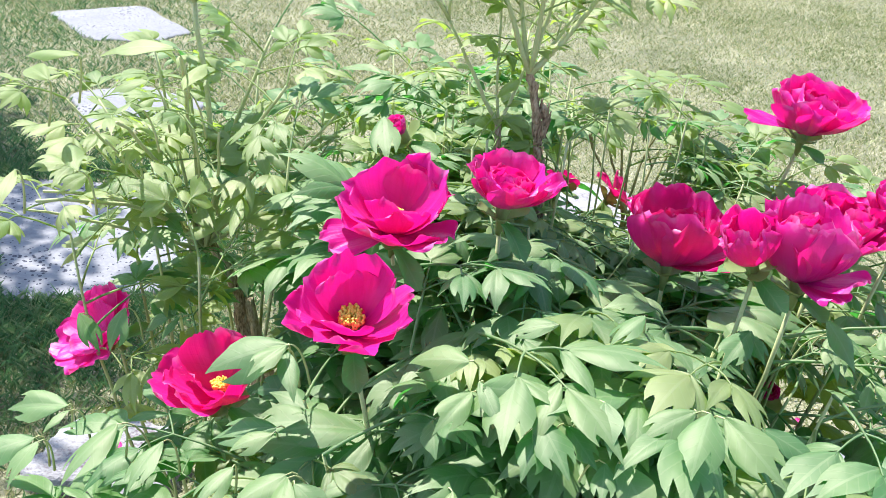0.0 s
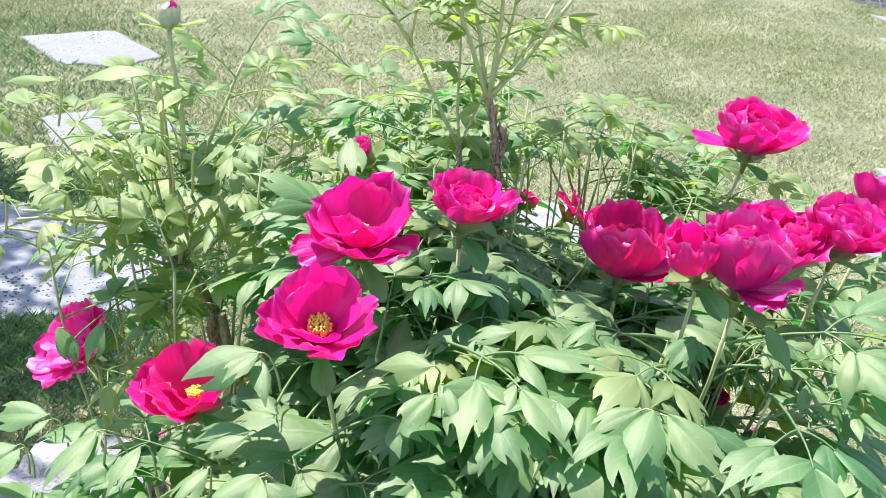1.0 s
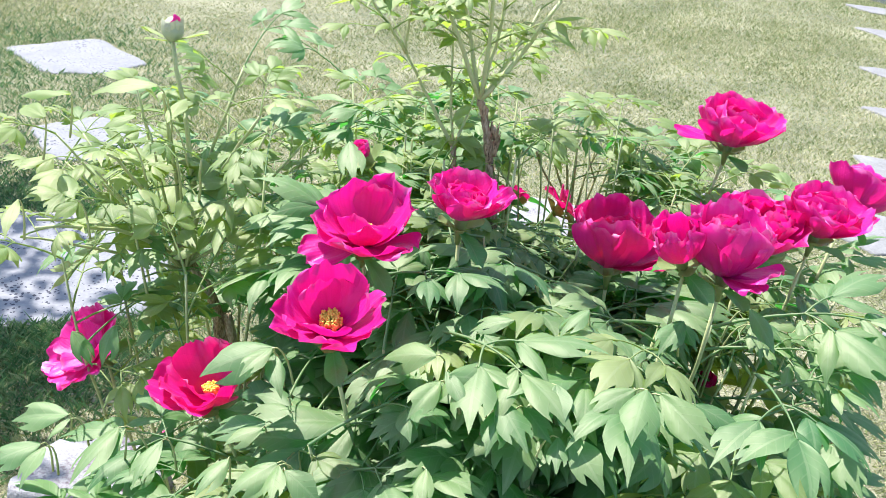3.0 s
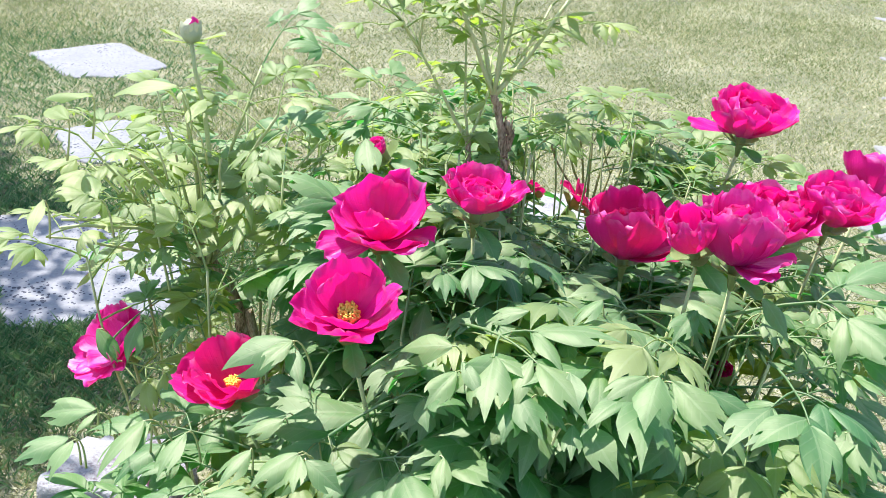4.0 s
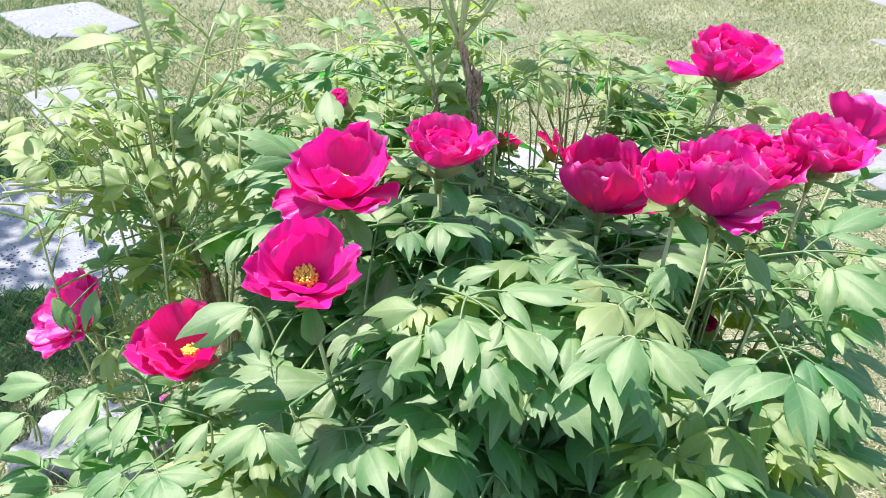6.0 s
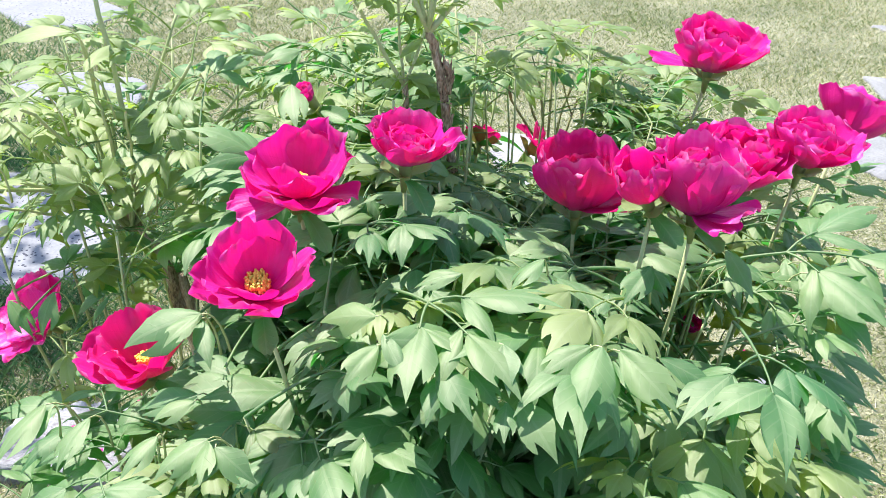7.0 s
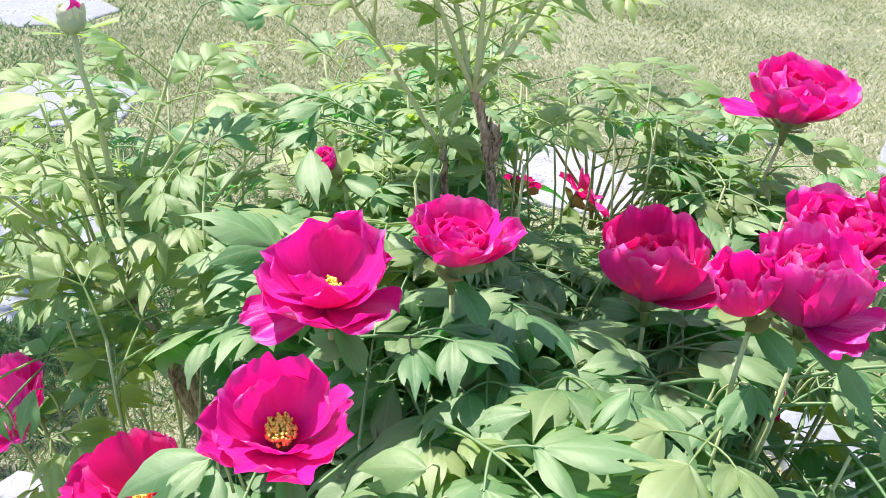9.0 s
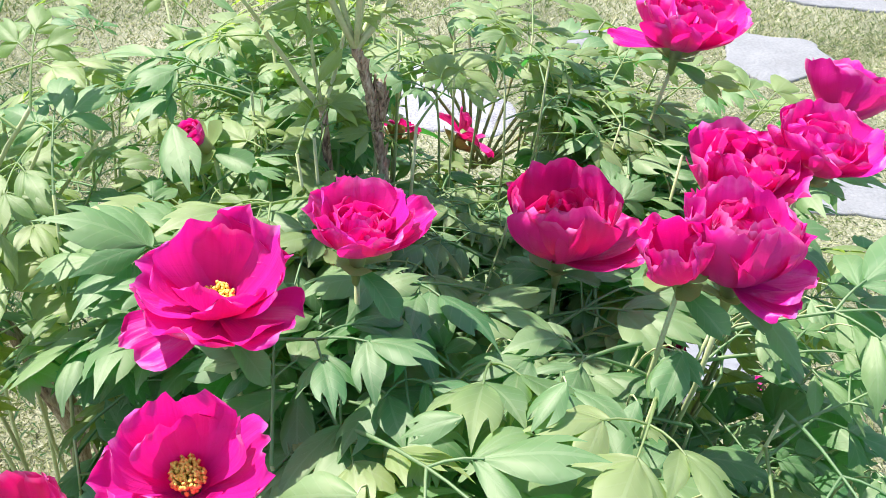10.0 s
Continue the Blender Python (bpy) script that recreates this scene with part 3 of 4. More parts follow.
# ---- stepping stones ----
ground()
PALE = "pale speckled granite stepping stone sunk in the lawn"
for seed, (corners, label, mat) in enumerate((
        ([(-1.36, 2.68), (-0.88, 2.84), (-0.90, 3.34), (-1.34, 3.56), (-1.78, 3.46)], "grey-white speckled granite stepping stone in dappled shade", GRANITE),
        ([(-1.62, 4.05), (-1.22, 4.12), (-1.25, 4.52), (-1.62, 4.62), (-1.86, 4.40)], PALE, GRANITE),
        ([(-2.05, 5.20), (-1.74, 5.28), (-1.62, 5.52), (-2.00, 5.93), (-2.45, 5.60)], PALE, GRANITE),
        ([(0.30, 3.62), (0.72, 3.46), (0.84, 3.66), (0.62, 4.06), (0.30, 4.10)], "white stone slab behind the peony bush", WHITE_ROCK),
        ([(1.86, 3.78), (2.22, 3.90), (2.20, 4.16), (1.88, 4.27), (1.73, 3.98)], PALE, PALE_STONE),
        ([(1.10, 4.16), (1.39, 4.17), (1.44, 4.33), (1.12, 4.32)], PALE, PALE_STONE),
        ([(1.58, 2.96), (1.90, 2.86), (2.04, 3.05), (1.64, 3.16)], PALE, PALE_STONE),
        ([(2.17, 4.70), (2.36, 4.52), (2.78, 4.42), (2.70, 4.86), (2.17, 5.04)], PALE, PALE_STONE),
        ([(2.72, 5.60), (3.45, 5.48), (3.35, 5.84), (2.51, 5.93)], PALE, PALE_STONE),
        ([(3.00, 6.52), (3.75, 6.38), (3.70, 6.76), (2.83, 6.88)], PALE, PALE_STONE),
        ([(3.42, 7.72), (4.30, 7.45), (4.20, 7.92), (3.25, 8.12)], PALE, PALE_STONE),
        ([(3.62, 8.72), (4.60, 8.35), (4.55, 8.75), (3.45, 9.05)], PALE, PALE_STONE))):
    slab(corners, 0.012, label, mat, seed)
    SLABS.append(corners)
slab([(-0.98, 1.92), (-0.62, 1.90), (-0.58, 2.08), (-0.74, 2.18), (-0.92, 2.12)], 0.05, "rough white edging rock at the foot of the bush", WHITE_ROCK, 21, "edging_rock", 0.02)
slab([(0.90, 2.16), (1.06, 2.14), (1.10, 2.34), (0.98, 2.46), (0.88, 2.40)], 0.05, "rough grey edging rock at the foot of the bush", GRANITE, 22, "edging_rock", 0.02)
SLABS += [[(-0.98, 1.92), (-0.62, 1.90), (-0.58, 2.08), (-0.74, 2.18), (-0.92, 2.12)], [(0.90, 2.16), (1.06, 2.14), (1.10, 2.34), (0.98, 2.46), (0.88, 2.40)]]
lawn(1, 260000, -2.6, 2.6, 1.2, 4.2, 0.020, 0.0029, 1.4, None, 0.05)
lawn(2, 560000, -4.0, 5.2, 4.2, 10.5, 0.022, 0.0050, 1.1, None, 0.10)
lawn(3, 90000, -7.0, 8.0, -3.0, 13.0, 0.020, 0.009, 1.5, None, 0.8)
lawn(4, 62000, -2.1, -1.0, 2.2, 3.6, 0.042, 0.0035, 0.9, GREEN_BLADES, 0.30, "longer green grass round the stepping stones")
lawn(5, 14000, -2.8, -1.7, 4.0, 6.0, 0.035, 0.0045, 0.9, GREEN_BLADES, 0.30, "longer green grass round the stepping stones")

# ---- the peony bushes ----
rng = random.Random(11)
GROUP = "tree peonies planted together"
left_bush = thing("peony_bush", (-0.40, 1.80, 0), "tall sparse tree peony with pale green leaves and a bud", "tree peony", GROUP)
back_bush = thing("peony_bush", (0.08, 1.85, 0), "tree peony with cut-back bark-covered trunks and fresh shoots", "tree peony", GROUP)
front_bush = thing("peony_bush", (0.30, 1.55, 0), "dense tree peony with large magenta flowers", "tree peony", GROUP)
BUSHES = (left_bush, back_bush, front_bush)


def nearest_bush(p):
    return min(BUSHES, key=lambda b: (Vector((p[0], p[1], 0)) - b.location).length)


# the outermost leaflets, which catch the sun: foot and tip
FRONT_TIPS = [(0.117, 1.200, 1.044, 0.056, 1.205, 1.019),
     (0.016, 1.150, 1.010, -0.057, 1.182, 0.978),
     (0.022, 1.100, 1.003, -0.016, 1.045, 0.976),
     (0.029, 1.090, 1.025, 0.058, 1.039, 1.003),
     (0.033, 1.080, 1.025, 0.135, 1.118, 0.987),
     (0.102, 1.060, 0.998, 0.080, 0.994, 0.972),
     (0.096, 1.060, 1.008, 0.135, 0.994, 0.976),
     (0.165, 1.070, 1.032, 0.171, 1.008, 1.007),
     (0.263, 1.070, 1.035, 0.197, 1.040, 1.006),
     (0.269, 1.040, 1.055, 0.242, 0.964, 1.024),
     (0.298, 1.080, 1.023, 0.363, 1.013, 0.985),
     (0.355, 1.120, 0.987, 0.431, 1.094, 0.956),
     (0.218, 1.220, 1.058, 0.175, 1.179, 1.035),
     (0.130, 1.070, 0.995, 0.165, 1.024, 0.973),
     (0.171, 1.030, 0.982, 0.168, 0.981, 0.960),
     (0.184, 1.030, 0.983, 0.226, 0.966, 0.954)]
LOW_TIPS = [(-0.152, 1.640, 1.112, -0.134, 1.547, 1.072),
     (-0.206, 1.200, 0.969, -0.306, 1.177, 0.929),
     (-0.206, 1.190, 0.975, -0.243, 1.145, 0.951),
     (-0.210, 1.200, 0.962, -0.182, 1.132, 0.932),
     (-0.248, 1.100, 0.853, -0.284, 1.045, 0.827),
     (-0.180, 1.080, 0.869, -0.241, 1.038, 0.840),
     (-0.177, 1.070, 0.873, -0.175, 1.012, 0.852),
     (-0.166, 1.060, 0.874, -0.111, 1.026, 0.849),
     (-0.207, 1.150, 0.880, -0.294, 1.159, 0.845),
     (-0.209, 1.140, 0.878, -0.260, 1.122, 0.858),
     (0.372, 1.300, 1.008, 0.328, 1.238, 0.979),
     (0.483, 1.350, 1.010, 0.509, 1.276, 0.978),
     (0.617, 1.250, 0.849, 0.624, 1.152, 0.808),
     (0.638, 1.300, 0.822, 0.622, 1.400, 0.803),
     (0.610, 1.400, 0.968, 0.662, 1.291, 0.918),
     (0.416, 1.150, 0.852, 0.374, 1.142, 0.835),
     (0.014, 1.030, 0.918, 0.010, 0.977, 0.896)]
LEFT_TIPS = [(-0.605, 1.520, 0.765, -0.560, 1.490, 0.705),
     (-0.530, 1.520, 0.785, -0.548, 1.480, 0.715),
     (-0.536, 1.300, 0.754, -0.644, 1.315, 0.716),
     (-0.526, 1.280, 0.761, -0.553, 1.243, 0.742),
     (-0.426, 1.200, 0.814, -0.481, 1.105, 0.767),
     (-0.418, 1.200, 0.808, -0.443, 1.146, 0.784),
     (-0.549, 1.220, 0.757, -0.635, 1.188, 0.720),
     (-0.535, 1.200, 0.768, -0.552, 1.128, 0.739),
     (-0.353, 1.160, 0.828, -0.383, 1.081, 0.793),
     (-0.338, 1.500, 1.010, -0.333, 1.419, 0.976),
     (-0.601, 1.350, 1.089, -0.592, 1.270, 1.057),
     (-0.538, 1.400, 1.074, -0.594, 1.497, 1.079),
     (-0.444, 1.420, 1.206, -0.501, 1.407, 1.183),
     (-0.435, 1.500, 1.229, -0.548, 1.493, 1.203),
     (-0.421, 1.500, 1.170, -0.415, 1.616, 1.175),
     (-0.591, 1.450, 1.181, -0.666, 1.534, 1.161),
     (-0.568, 1.500, 1.202, -0.676, 1.534, 1.179),
     (-0.477, 1.450, 1.161, -0.498, 1.415, 1.146)]
RIGHT_TIPS = [(0.504, 1.378, 0.969, 0.504, 1.308, 0.940),
     (0.518, 1.398, 0.964, 0.554, 1.369, 0.946),
     (0.601, 1.438, 0.951, 0.602, 1.387, 0.930),
     (0.631, 1.458, 0.956, 0.675, 1.440, 0.937),
     (0.592, 1.378, 0.948, 0.639, 1.350, 0.927),
     (0.607, 1.358, 0.975, 0.649, 1.278, 0.938),
     (0.602, 1.218, 0.868, 0.630, 1.140, 0.833),
     (0.610, 1.228, 0.866, 0.575, 1.178, 0.843),
     (0.500, 1.138, 0.859, 0.524, 1.099, 0.841),
     (0.420, 1.158, 0.854, 0.385, 1.149, 0.841),
     (0.425, 1.168, 0.842, 0.481, 1.234, 0.809),
     (0.648, 1.398, 0.869, 0.639, 1.327, 0.839),
     (0.373, 1.318, 0.995, 0.337, 1.260, 0.966),
     (0.380, 1.328, 0.989, 0.396, 1.280, 0.971),
     (0.312, 1.258, 0.987, 0.290, 1.221, 0.970),
     (0.203, 1.358, 0.990, 0.220, 1.309, 0.971),
     (0.201, 1.368, 0.980, 0.255, 1.366, 0.958),
     (0.243, 1.378, 0.996, 0.269, 1.344, 0.981)]
VIEW = Vector((0.0, 0.1, 1.7))
SUNNY = [(Vector(r[:3]) + Vector(r[3:])) / 2 for r in FRONT_TIPS + LOW_TIPS + LEFT_TIPS + RIGHT_TIPS]
BLOOMS = []


def hides_bloom(p, r=0.09):
    """Whether a leaf at p would stand between a bloom and the walk or the sun."""
    for c, rad in BLOOMS:
        for d, far, near in (((VIEW - c).normalized(), 0.6, rad + r * 0.45), (TO_SUN, 0.25, rad * 0.5 + r * 0.2)):
            t = (p - c).dot(d)
            if -0.07 < t < far and (p - c - d * t).length < near:
                return True
    return False


def shades(p):
    """Whether a leaf at p would stand between an outermost leaflet and the sun or the walk."""
    for m in SUNNY:
        for way, far in ((TO_SUN, 0.45), ((VIEW - m).normalized(), 0.5)):
            t = (p - m).dot(way)
            if 0.01 < t < far and (p - m - way * t).length < 0.045:
                return True
    return False


def hides_slab(p):
    """Whether p would hide the white slab in the late camera view that the foliage is fitted to."""
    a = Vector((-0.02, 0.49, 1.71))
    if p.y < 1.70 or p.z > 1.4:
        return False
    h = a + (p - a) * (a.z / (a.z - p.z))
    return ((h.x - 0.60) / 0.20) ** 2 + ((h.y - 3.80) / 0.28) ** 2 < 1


def hides_trunk(p):
    """Whether a leaf at p would stand before the bark-covered trunk of the sparse bush."""
    for z in (0.50, 0.60, 0.70):
        c = Vector((-0.395, 1.76, z))
        d = (VIEW - c).normalized()
        t = (p - c).dot(d)
        if 0.0 < t < 0.7 and (p - c - d * t).length < 0.055:
            return True
    return False


def before_slab(p):
    """Whether a leaf at p would stand between the walk and the stone in dappled shade, which shows through the sparse bush."""
    h = VIEW + (p - VIEW) * (VIEW.z / (VIEW.z - p.z))
    return ((h.x + 1.38) / 0.48) ** 2 + ((h.y - 3.05) / 0.48) ** 2 < 1


LEAF_AT = list(SUNNY)


def in_shade(c):
    """Whether leaves that stand already keep the sun off c."""
    for m in LEAF_AT:
        t = (m - c).dot(TO_SUN)
        if 0.03 < t < 0.5 and (m - c - TO_SUN * t).length < 0.06:
            return True
    return False


def leaf_hides(p, az, lf, sheltered=False):
    d = Vector((math.cos(radians(az)), math.sin(radians(az)), math.tan(radians(lf)) * 0.7))
    s = Vector((-d.y, d.x, 0))
    c = p + d * 0.17
    if c.x > 0.56 and c.y < 1.36 and c.z < 0.88 and rng.random() < 0.8:
        return True  # the lawn shows past the bush's edge
    if hides_trunk(c) or hides_trunk(p + d * 0.10) or (before_slab(c) and rng.random() < 0.65):
        return True
    if not sheltered and c.y < 1.34 and c.z < 1.0 and not in_shade(c) and rng.random() < 0.92:
        return True  # low leaves live in the shade of the outermost ones
    return any(hides_bloom(p + d * r + s * w) or hides_slab(p + d * r + s * w) or (not sheltered and shades(p + d * r + s * w)) for r, w in ((0.08, 0), (0.16, 0), (0.24, 0), (0.15, 0.07), (0.15, -0.07), (0.22, 0.05), (0.22, -0.05)))


def stem(bush, foot, top, r0, r1, sag, name="stem", mat=None, n=9, jitter=0.004, label=""):
    pts = arc(foot, top, sag, n, jitter, rng)
    v, f = tube([p - bush.location for p in pts], [r0 + (r1 - r0) * i / (n - 1) for i in range(n)], 7)
    child(name, mesh_of(name, v, f, mat or STEM), bush, None, label)
    return pts


def put_leaf(bush, foot, azimuth, lift, kind=None, roll=0.0, scale=1.0):
    # extra pale young leaves at the back also stand in for brighter light there
    young = 0.55 if bush is left_bush else 0.65 if foot[1] > 1.55 else 0.12
    me = kind or rng.choice(YOUNG_LEAVES if rng.random() < young else LEAVES)
    scale *= 0.8 if foot[1] > 1.55 or bush is left_bush else 0.95
    m = Matrix.Translation(Vector(foot) - bush.location) @ pose(0, 0, 0, 0, 0, azimuth) @ pose(0, 0, 0, 0, -lift, 0) @ pose(0, 0, 0, roll) @ Matrix.Scale(scale, 4)
    child("leaf", me, bush, m)
    LEAF_AT.append(bush.location + m @ Vector((0.17, 0, 0)))


def shoot(bush, top, leaves=5, span=0.20, start=None, lift=(5, 45), scale=1.0, sheltered=False, open_stem=False):
    """A green stem from the bush's foot to top, with leaves spiralling up its last stretch."""
    top = Vector(top)
    if hides_bloom(top, 0.02):
        return
    b = bush.location
    foot = Vector((b.x + (top.x - b.x) * 0.22 + rng.uniform(-0.05, 0.05), b.y + (top.y - b.y) * 0.22 + rng.uniform(-0.05, 0.05), 0.0))
    if open_stem:
        foot = Vector((0.24 + rng.uniform(-0.05, 0.05), 1.90 + rng.uniform(-0.05, 0.05), 0.0))
    out = Vector((top.x - b.x, top.y - b.y, 0))
    if not open_stem and any(hides_slab(foot.lerp(top, k)) for k in (0.6, 0.7, 0.8, 0.9, 1.0)):
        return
    a = rng.uniform(0, 360) if start is None else start
    lean = (top - foot + out * 0.4).normalized()
    grown = []
    for i in range(leaves):
        p = top - lean * (span * (i / max(1, leaves - 1)) + (rng.uniform(0, 0.02) if i else 0.0))
        az = a + 137.5 * i + rng.uniform(-15, 15)
        lf = rng.uniform(*lift) - 18 * (i / max(1, leaves - 1))
        for turn in (0, 50, -50, 100, -100, 180):
            if not leaf_hides(p, az + turn, lf, sheltered):
                grown.append((p, az + turn, lf))
                break
    if len(grown) < 2 or leaves < 2:
        return
    thick = 0.0034 if open_stem else 0.0045
    pts = stem(bush, foot, grown[0][0], thick, thick * 0.45, out * 0.10 + Vector((0, 0, 0.02)))
    for p, az, lf in grown:
        k = next((k for k in range(len(pts) - 1, 0, -1) if pts[k - 1].z <= p.z <= pts[k].z), len(pts) - 1)
        w = min(1.0, max(0.0, (p.z - pts[k - 1].z) / max(1e-4, pts[k].z - pts[k - 1].z)))
        put_leaf(bush, pts[k - 1].lerp(pts[k], w), az, lf, None, rng.uniform(-20, 20), scale * rng.uniform(0.85, 1.15))


# the flowers: place, axis, size, petals
MAG = "large open magenta flower"
frng = random.Random(3)
FLOWERS = [
    (left_bush, (-0.610, 1.64, 0.640), (-0.52, -0.40, 0.66), 0.088, FLAT, PETAL, 0.0, "open magenta flower turned aside"),
    (front_bush, (-0.098, 1.345, 1.066), (0.06, -0.20, 1.0), 0.088, BOWL, PETAL, 0.85, MAG + " with yellow stamens"),
    (front_bush, (-0.124, 1.165, 1.022), (-0.03, -0.24, 0.95), 0.084, STAR, PETAL, 1.0, MAG + " with yellow stamens"),
    (front_bush, (-0.306, 1.275, 0.822), (-0.10, -0.25, 0.95), 0.086, SAUCER, PETAL_DEEP, 0.7, "open crimson flower with yellow stamens"),
    (back_bush, (0.040, 1.380, 1.104), (0.06, -0.05, 1.0), 0.070, GOBLET, PETAL, 0.0, "half-open cupped crimson flower"),
    (front_bush, (0.294, 1.505, 0.985), (0.0, 0.05, 1.0), 0.090, GLOBE, PETAL_DEEP, 0.0, "cupped crimson flower with folded inner petals"),
    (front_bush, (0.425, 1.335, 1.070), (-0.02, 0.04, 1.0), 0.084, PEONY, PETAL, 0.0, "full double magenta flower with ruffled petals"),
    (front_bush, (0.548, 1.60, 0.985), (0.04, -0.20, 1.0), 0.108, RUFFLED, PETAL, 0.0, "full double magenta flower behind another bloom"),
    (front_bush, (0.358, 1.325, 1.095), (-0.30, -0.25, 0.8), 0.058, FOLDED, PETAL, 0.0, "folded magenta flower beside a fuller one"),
    (back_bush, (0.55, 1.85, 1.092), (0.05, -0.05, 1.0), 0.106, SPREAD, PETAL, 0.0, "full magenta flower on a tall stem"),
    (front_bush, (0.658, 1.61, 1.026), (0.1, -0.05, 1.0), 0.098, SPREAD, PETAL, 0.0, "ruffled magenta flower at the bush's edge"),
    (front_bush, (0.78, 1.77, 1.01), (0.4, 0.3, 0.7), 0.090, FULL, PETAL, 0.0, "magenta flower seen from behind its sepals"),
    (back_bush, (-0.122, 1.635, 1.090), (-0.5, -0.3, 0.8), 0.030, CUP, PETAL, 0.0, "small pink half-open bloom among leaves"),
    (back_bush, (0.270, 2.0, 0.868), (0.50, 0.25, 0.55), 0.052, LIMP, PETAL_DEEP, 0.0, "limp crimson flower behind the stems"),
    (back_bush, (0.165, 2.0, 0.885), (0.2, 0.6, 0.5), 0.030, LIMP, PETAL_DEEP, 0.0, "small limp crimson flower behind the stems"),
    (front_bush, (0.53, 1.62, 0.70), (0.2, -0.4, 0.8), 0.028, CUP, PETAL_DEEP, 0.0, "small red flower low among the stems"),
]
for bush, at, aim, size, rings, mat, heart, label in FLOWERS:
    BLOOMS.append((Vector(at) + Vector(aim).normalized() * size * 0.45, size * 0.8))
for bush, at, aim, size, rings, mat, heart, label in FLOWERS:
    flower(bush, at, aim, size, rings, mat, frng, heart, label)
    end = Vector(at) - Vector(aim).normalized() * 0.03
    b = bush.location
    foot = Vector((b.x + (end.x - b.x) * 0.2, b.y + (end.y - b.y) * 0.2, 0))
    pts = stem(bush, foot, end, 0.0044, 0.0030, Vector((end.x - b.x, end.y - b.y, 0)) * 0.12)
    for i in range(8 if bush is not left_bush else 3):
        p = pts[-1] + (pts[-3] - pts[-1]) * (0.25 + 0.25 * i)
        az = 137.5 * i + frng.uniform(0, 60)
        lf = frng.uniform(0, 25)
        if not leaf_hides(p, az, lf, True):
            put_leaf(bush, p, az, lf)


# leafy shoots over the bushes
def crown(x, y):
    z = 1.02
    z -= 0.55 * max(0, x - 0.45) ** 1.3 + 0.75 * max(0, -x - 0.22) * (1 if y < 1.35 else 0.1)
    z -= 0.9 * max(0, 1.2 - y)
    return z


for iy in range(8):
    for ix in range(10):
        x = -0.66 + 0.165 * ix + rng.uniform(-0.05, 0.05) + 0.08 * (iy % 2)
        y = 1.10 + 0.165 * iy + rng.uniform(-0.05, 0.05)
        if ((x - 0.1) / 0.82) ** 2 + ((y - 1.65) / 0.70) ** 2 > 1:
            continue
        if x < -0.26 and (ix + 2 * iy) % 3:
            continue
        if x > 0.56 and y < 1.75:
            continue
        z = crown(x, y) - 0.05 + rng.uniform(-0.07, 0.05)
        shoot(nearest_bush((x, y)), (x, y, z), 6, 0.24)
# lower tiers along the front and sides
for i in range(34):
    a = math.pi * (1.0 + i / 33.0)
    x, y = 0.08 + 0.72 * math.cos(a) + rng.uniform(-0.05, 0.05), 1.52 + 0.46 * math.sin(a) + rng.uniform(-0.05, 0.05)
    if -0.35 < x < 0.45 or (i % 5 == 0 and x < 0):
        shoot(nearest_bush((x, y)), (x, y, crown(x, y) - rng.uniform(0.15, 0.42)), 3, 0.15, lift=(-15, 25))

for p in ((0.05, 1.56, 1.0), (0.13, 1.58, 1.0), (0.20, 1.70, 0.93), (0.31, 1.72, 0.94), (0.42, 1.78, 0.94), (0.26, 1.62, 0.90), (0.12, 1.80, 0.96)):
    shoot(back_bush, p, 5, 0.14, lift=(0, 25))
for i in range(90):
    x, y = rng.uniform(-0.30, 0.55), rng.uniform(1.12, 1.75)
    shoot(nearest_bush((x, y)), (x, y, crown(x, y) - rng.uniform(0.14, 0.40)), 4, 0.12, lift=(-5, 30), scale=1.1)

for p in ((0.36, 1.22, 0.90), (0.45, 1.25, 0.88), (0.46, 1.40, 0.90), (0.40, 1.12, 0.84), (0.30, 1.30, 0.90), (0.36, 1.45, 0.88), (0.25, 1.4, 0.9)):
    shoot(front_bush, p, 4, 0.12, lift=(-5, 25))

# the skirt below the double flowers and at the bush's edge
for i in range(15):
    x, y = 0.34 + 0.25 * rng.random(), 1.22 + 0.45 * rng.random()
    shoot(front_bush, (x, y, 0.94 - 0.28 * max(0, x - 0.35) - rng.uniform(0.02, 0.26)), 5, 0.22, lift=(-12, 25), scale=0.95, sheltered=True)

# the full middle of the front bush
for iy in range(4):
    for ix in range(7):
        x, y = -0.06 + 0.085 * ix + rng.uniform(-0.03, 0.03), 1.28 + 0.105 * iy + rng.uniform(-0.03, 0.03)
        shoot(front_bush if y < 1.6 else back_bush, (x, y, 1.0 - 0.10 * (1.6 - y) + rng.uniform(-0.04, 0.03)), 4, 0.10, lift=(0, 28), scale=1.05, sheltered=True)


def put_leaflet(bush, foot, tip, i):
    foot, tip = Vector(foot), Vector(tip)
    x = (tip - foot).normalized()
    face = Vector((-0.30, -0.38, 1.0)) + Vector((rng.uniform(-0.22, 0.22), rng.uniform(-0.15, 0.15), 0))
    z = (face - x * face.dot(x)).normalized()
    m = Matrix((x, z.cross(x), z)).transposed().to_4x4()
    m = Matrix.Translation(foot - bush.location) @ m @ Matrix.Scale((tip - foot).length / (0.118 if bush is left_bush else 0.108), 4)
    kinds = YOUNG_LEAFLETS if bush is left_bush and foot.z > 0.9 else LEAFLETS
    child("leaf", kinds[i % len(kinds)], bush, m)
    back = foot + Vector((rng.uniform(-0.03, 0.03), 0.05, -0.09))
    v, f = tube([p - bush.location for p in arc(back, foot, (0, 0.012, 0.012), 6)], [0.0020, 0.0018, 0.0016, 0.0013, 0.0010, 0.0007], 5)
    child("leaf_stalk", mesh_of("leaf_stalk", v, f, STEM), bush)


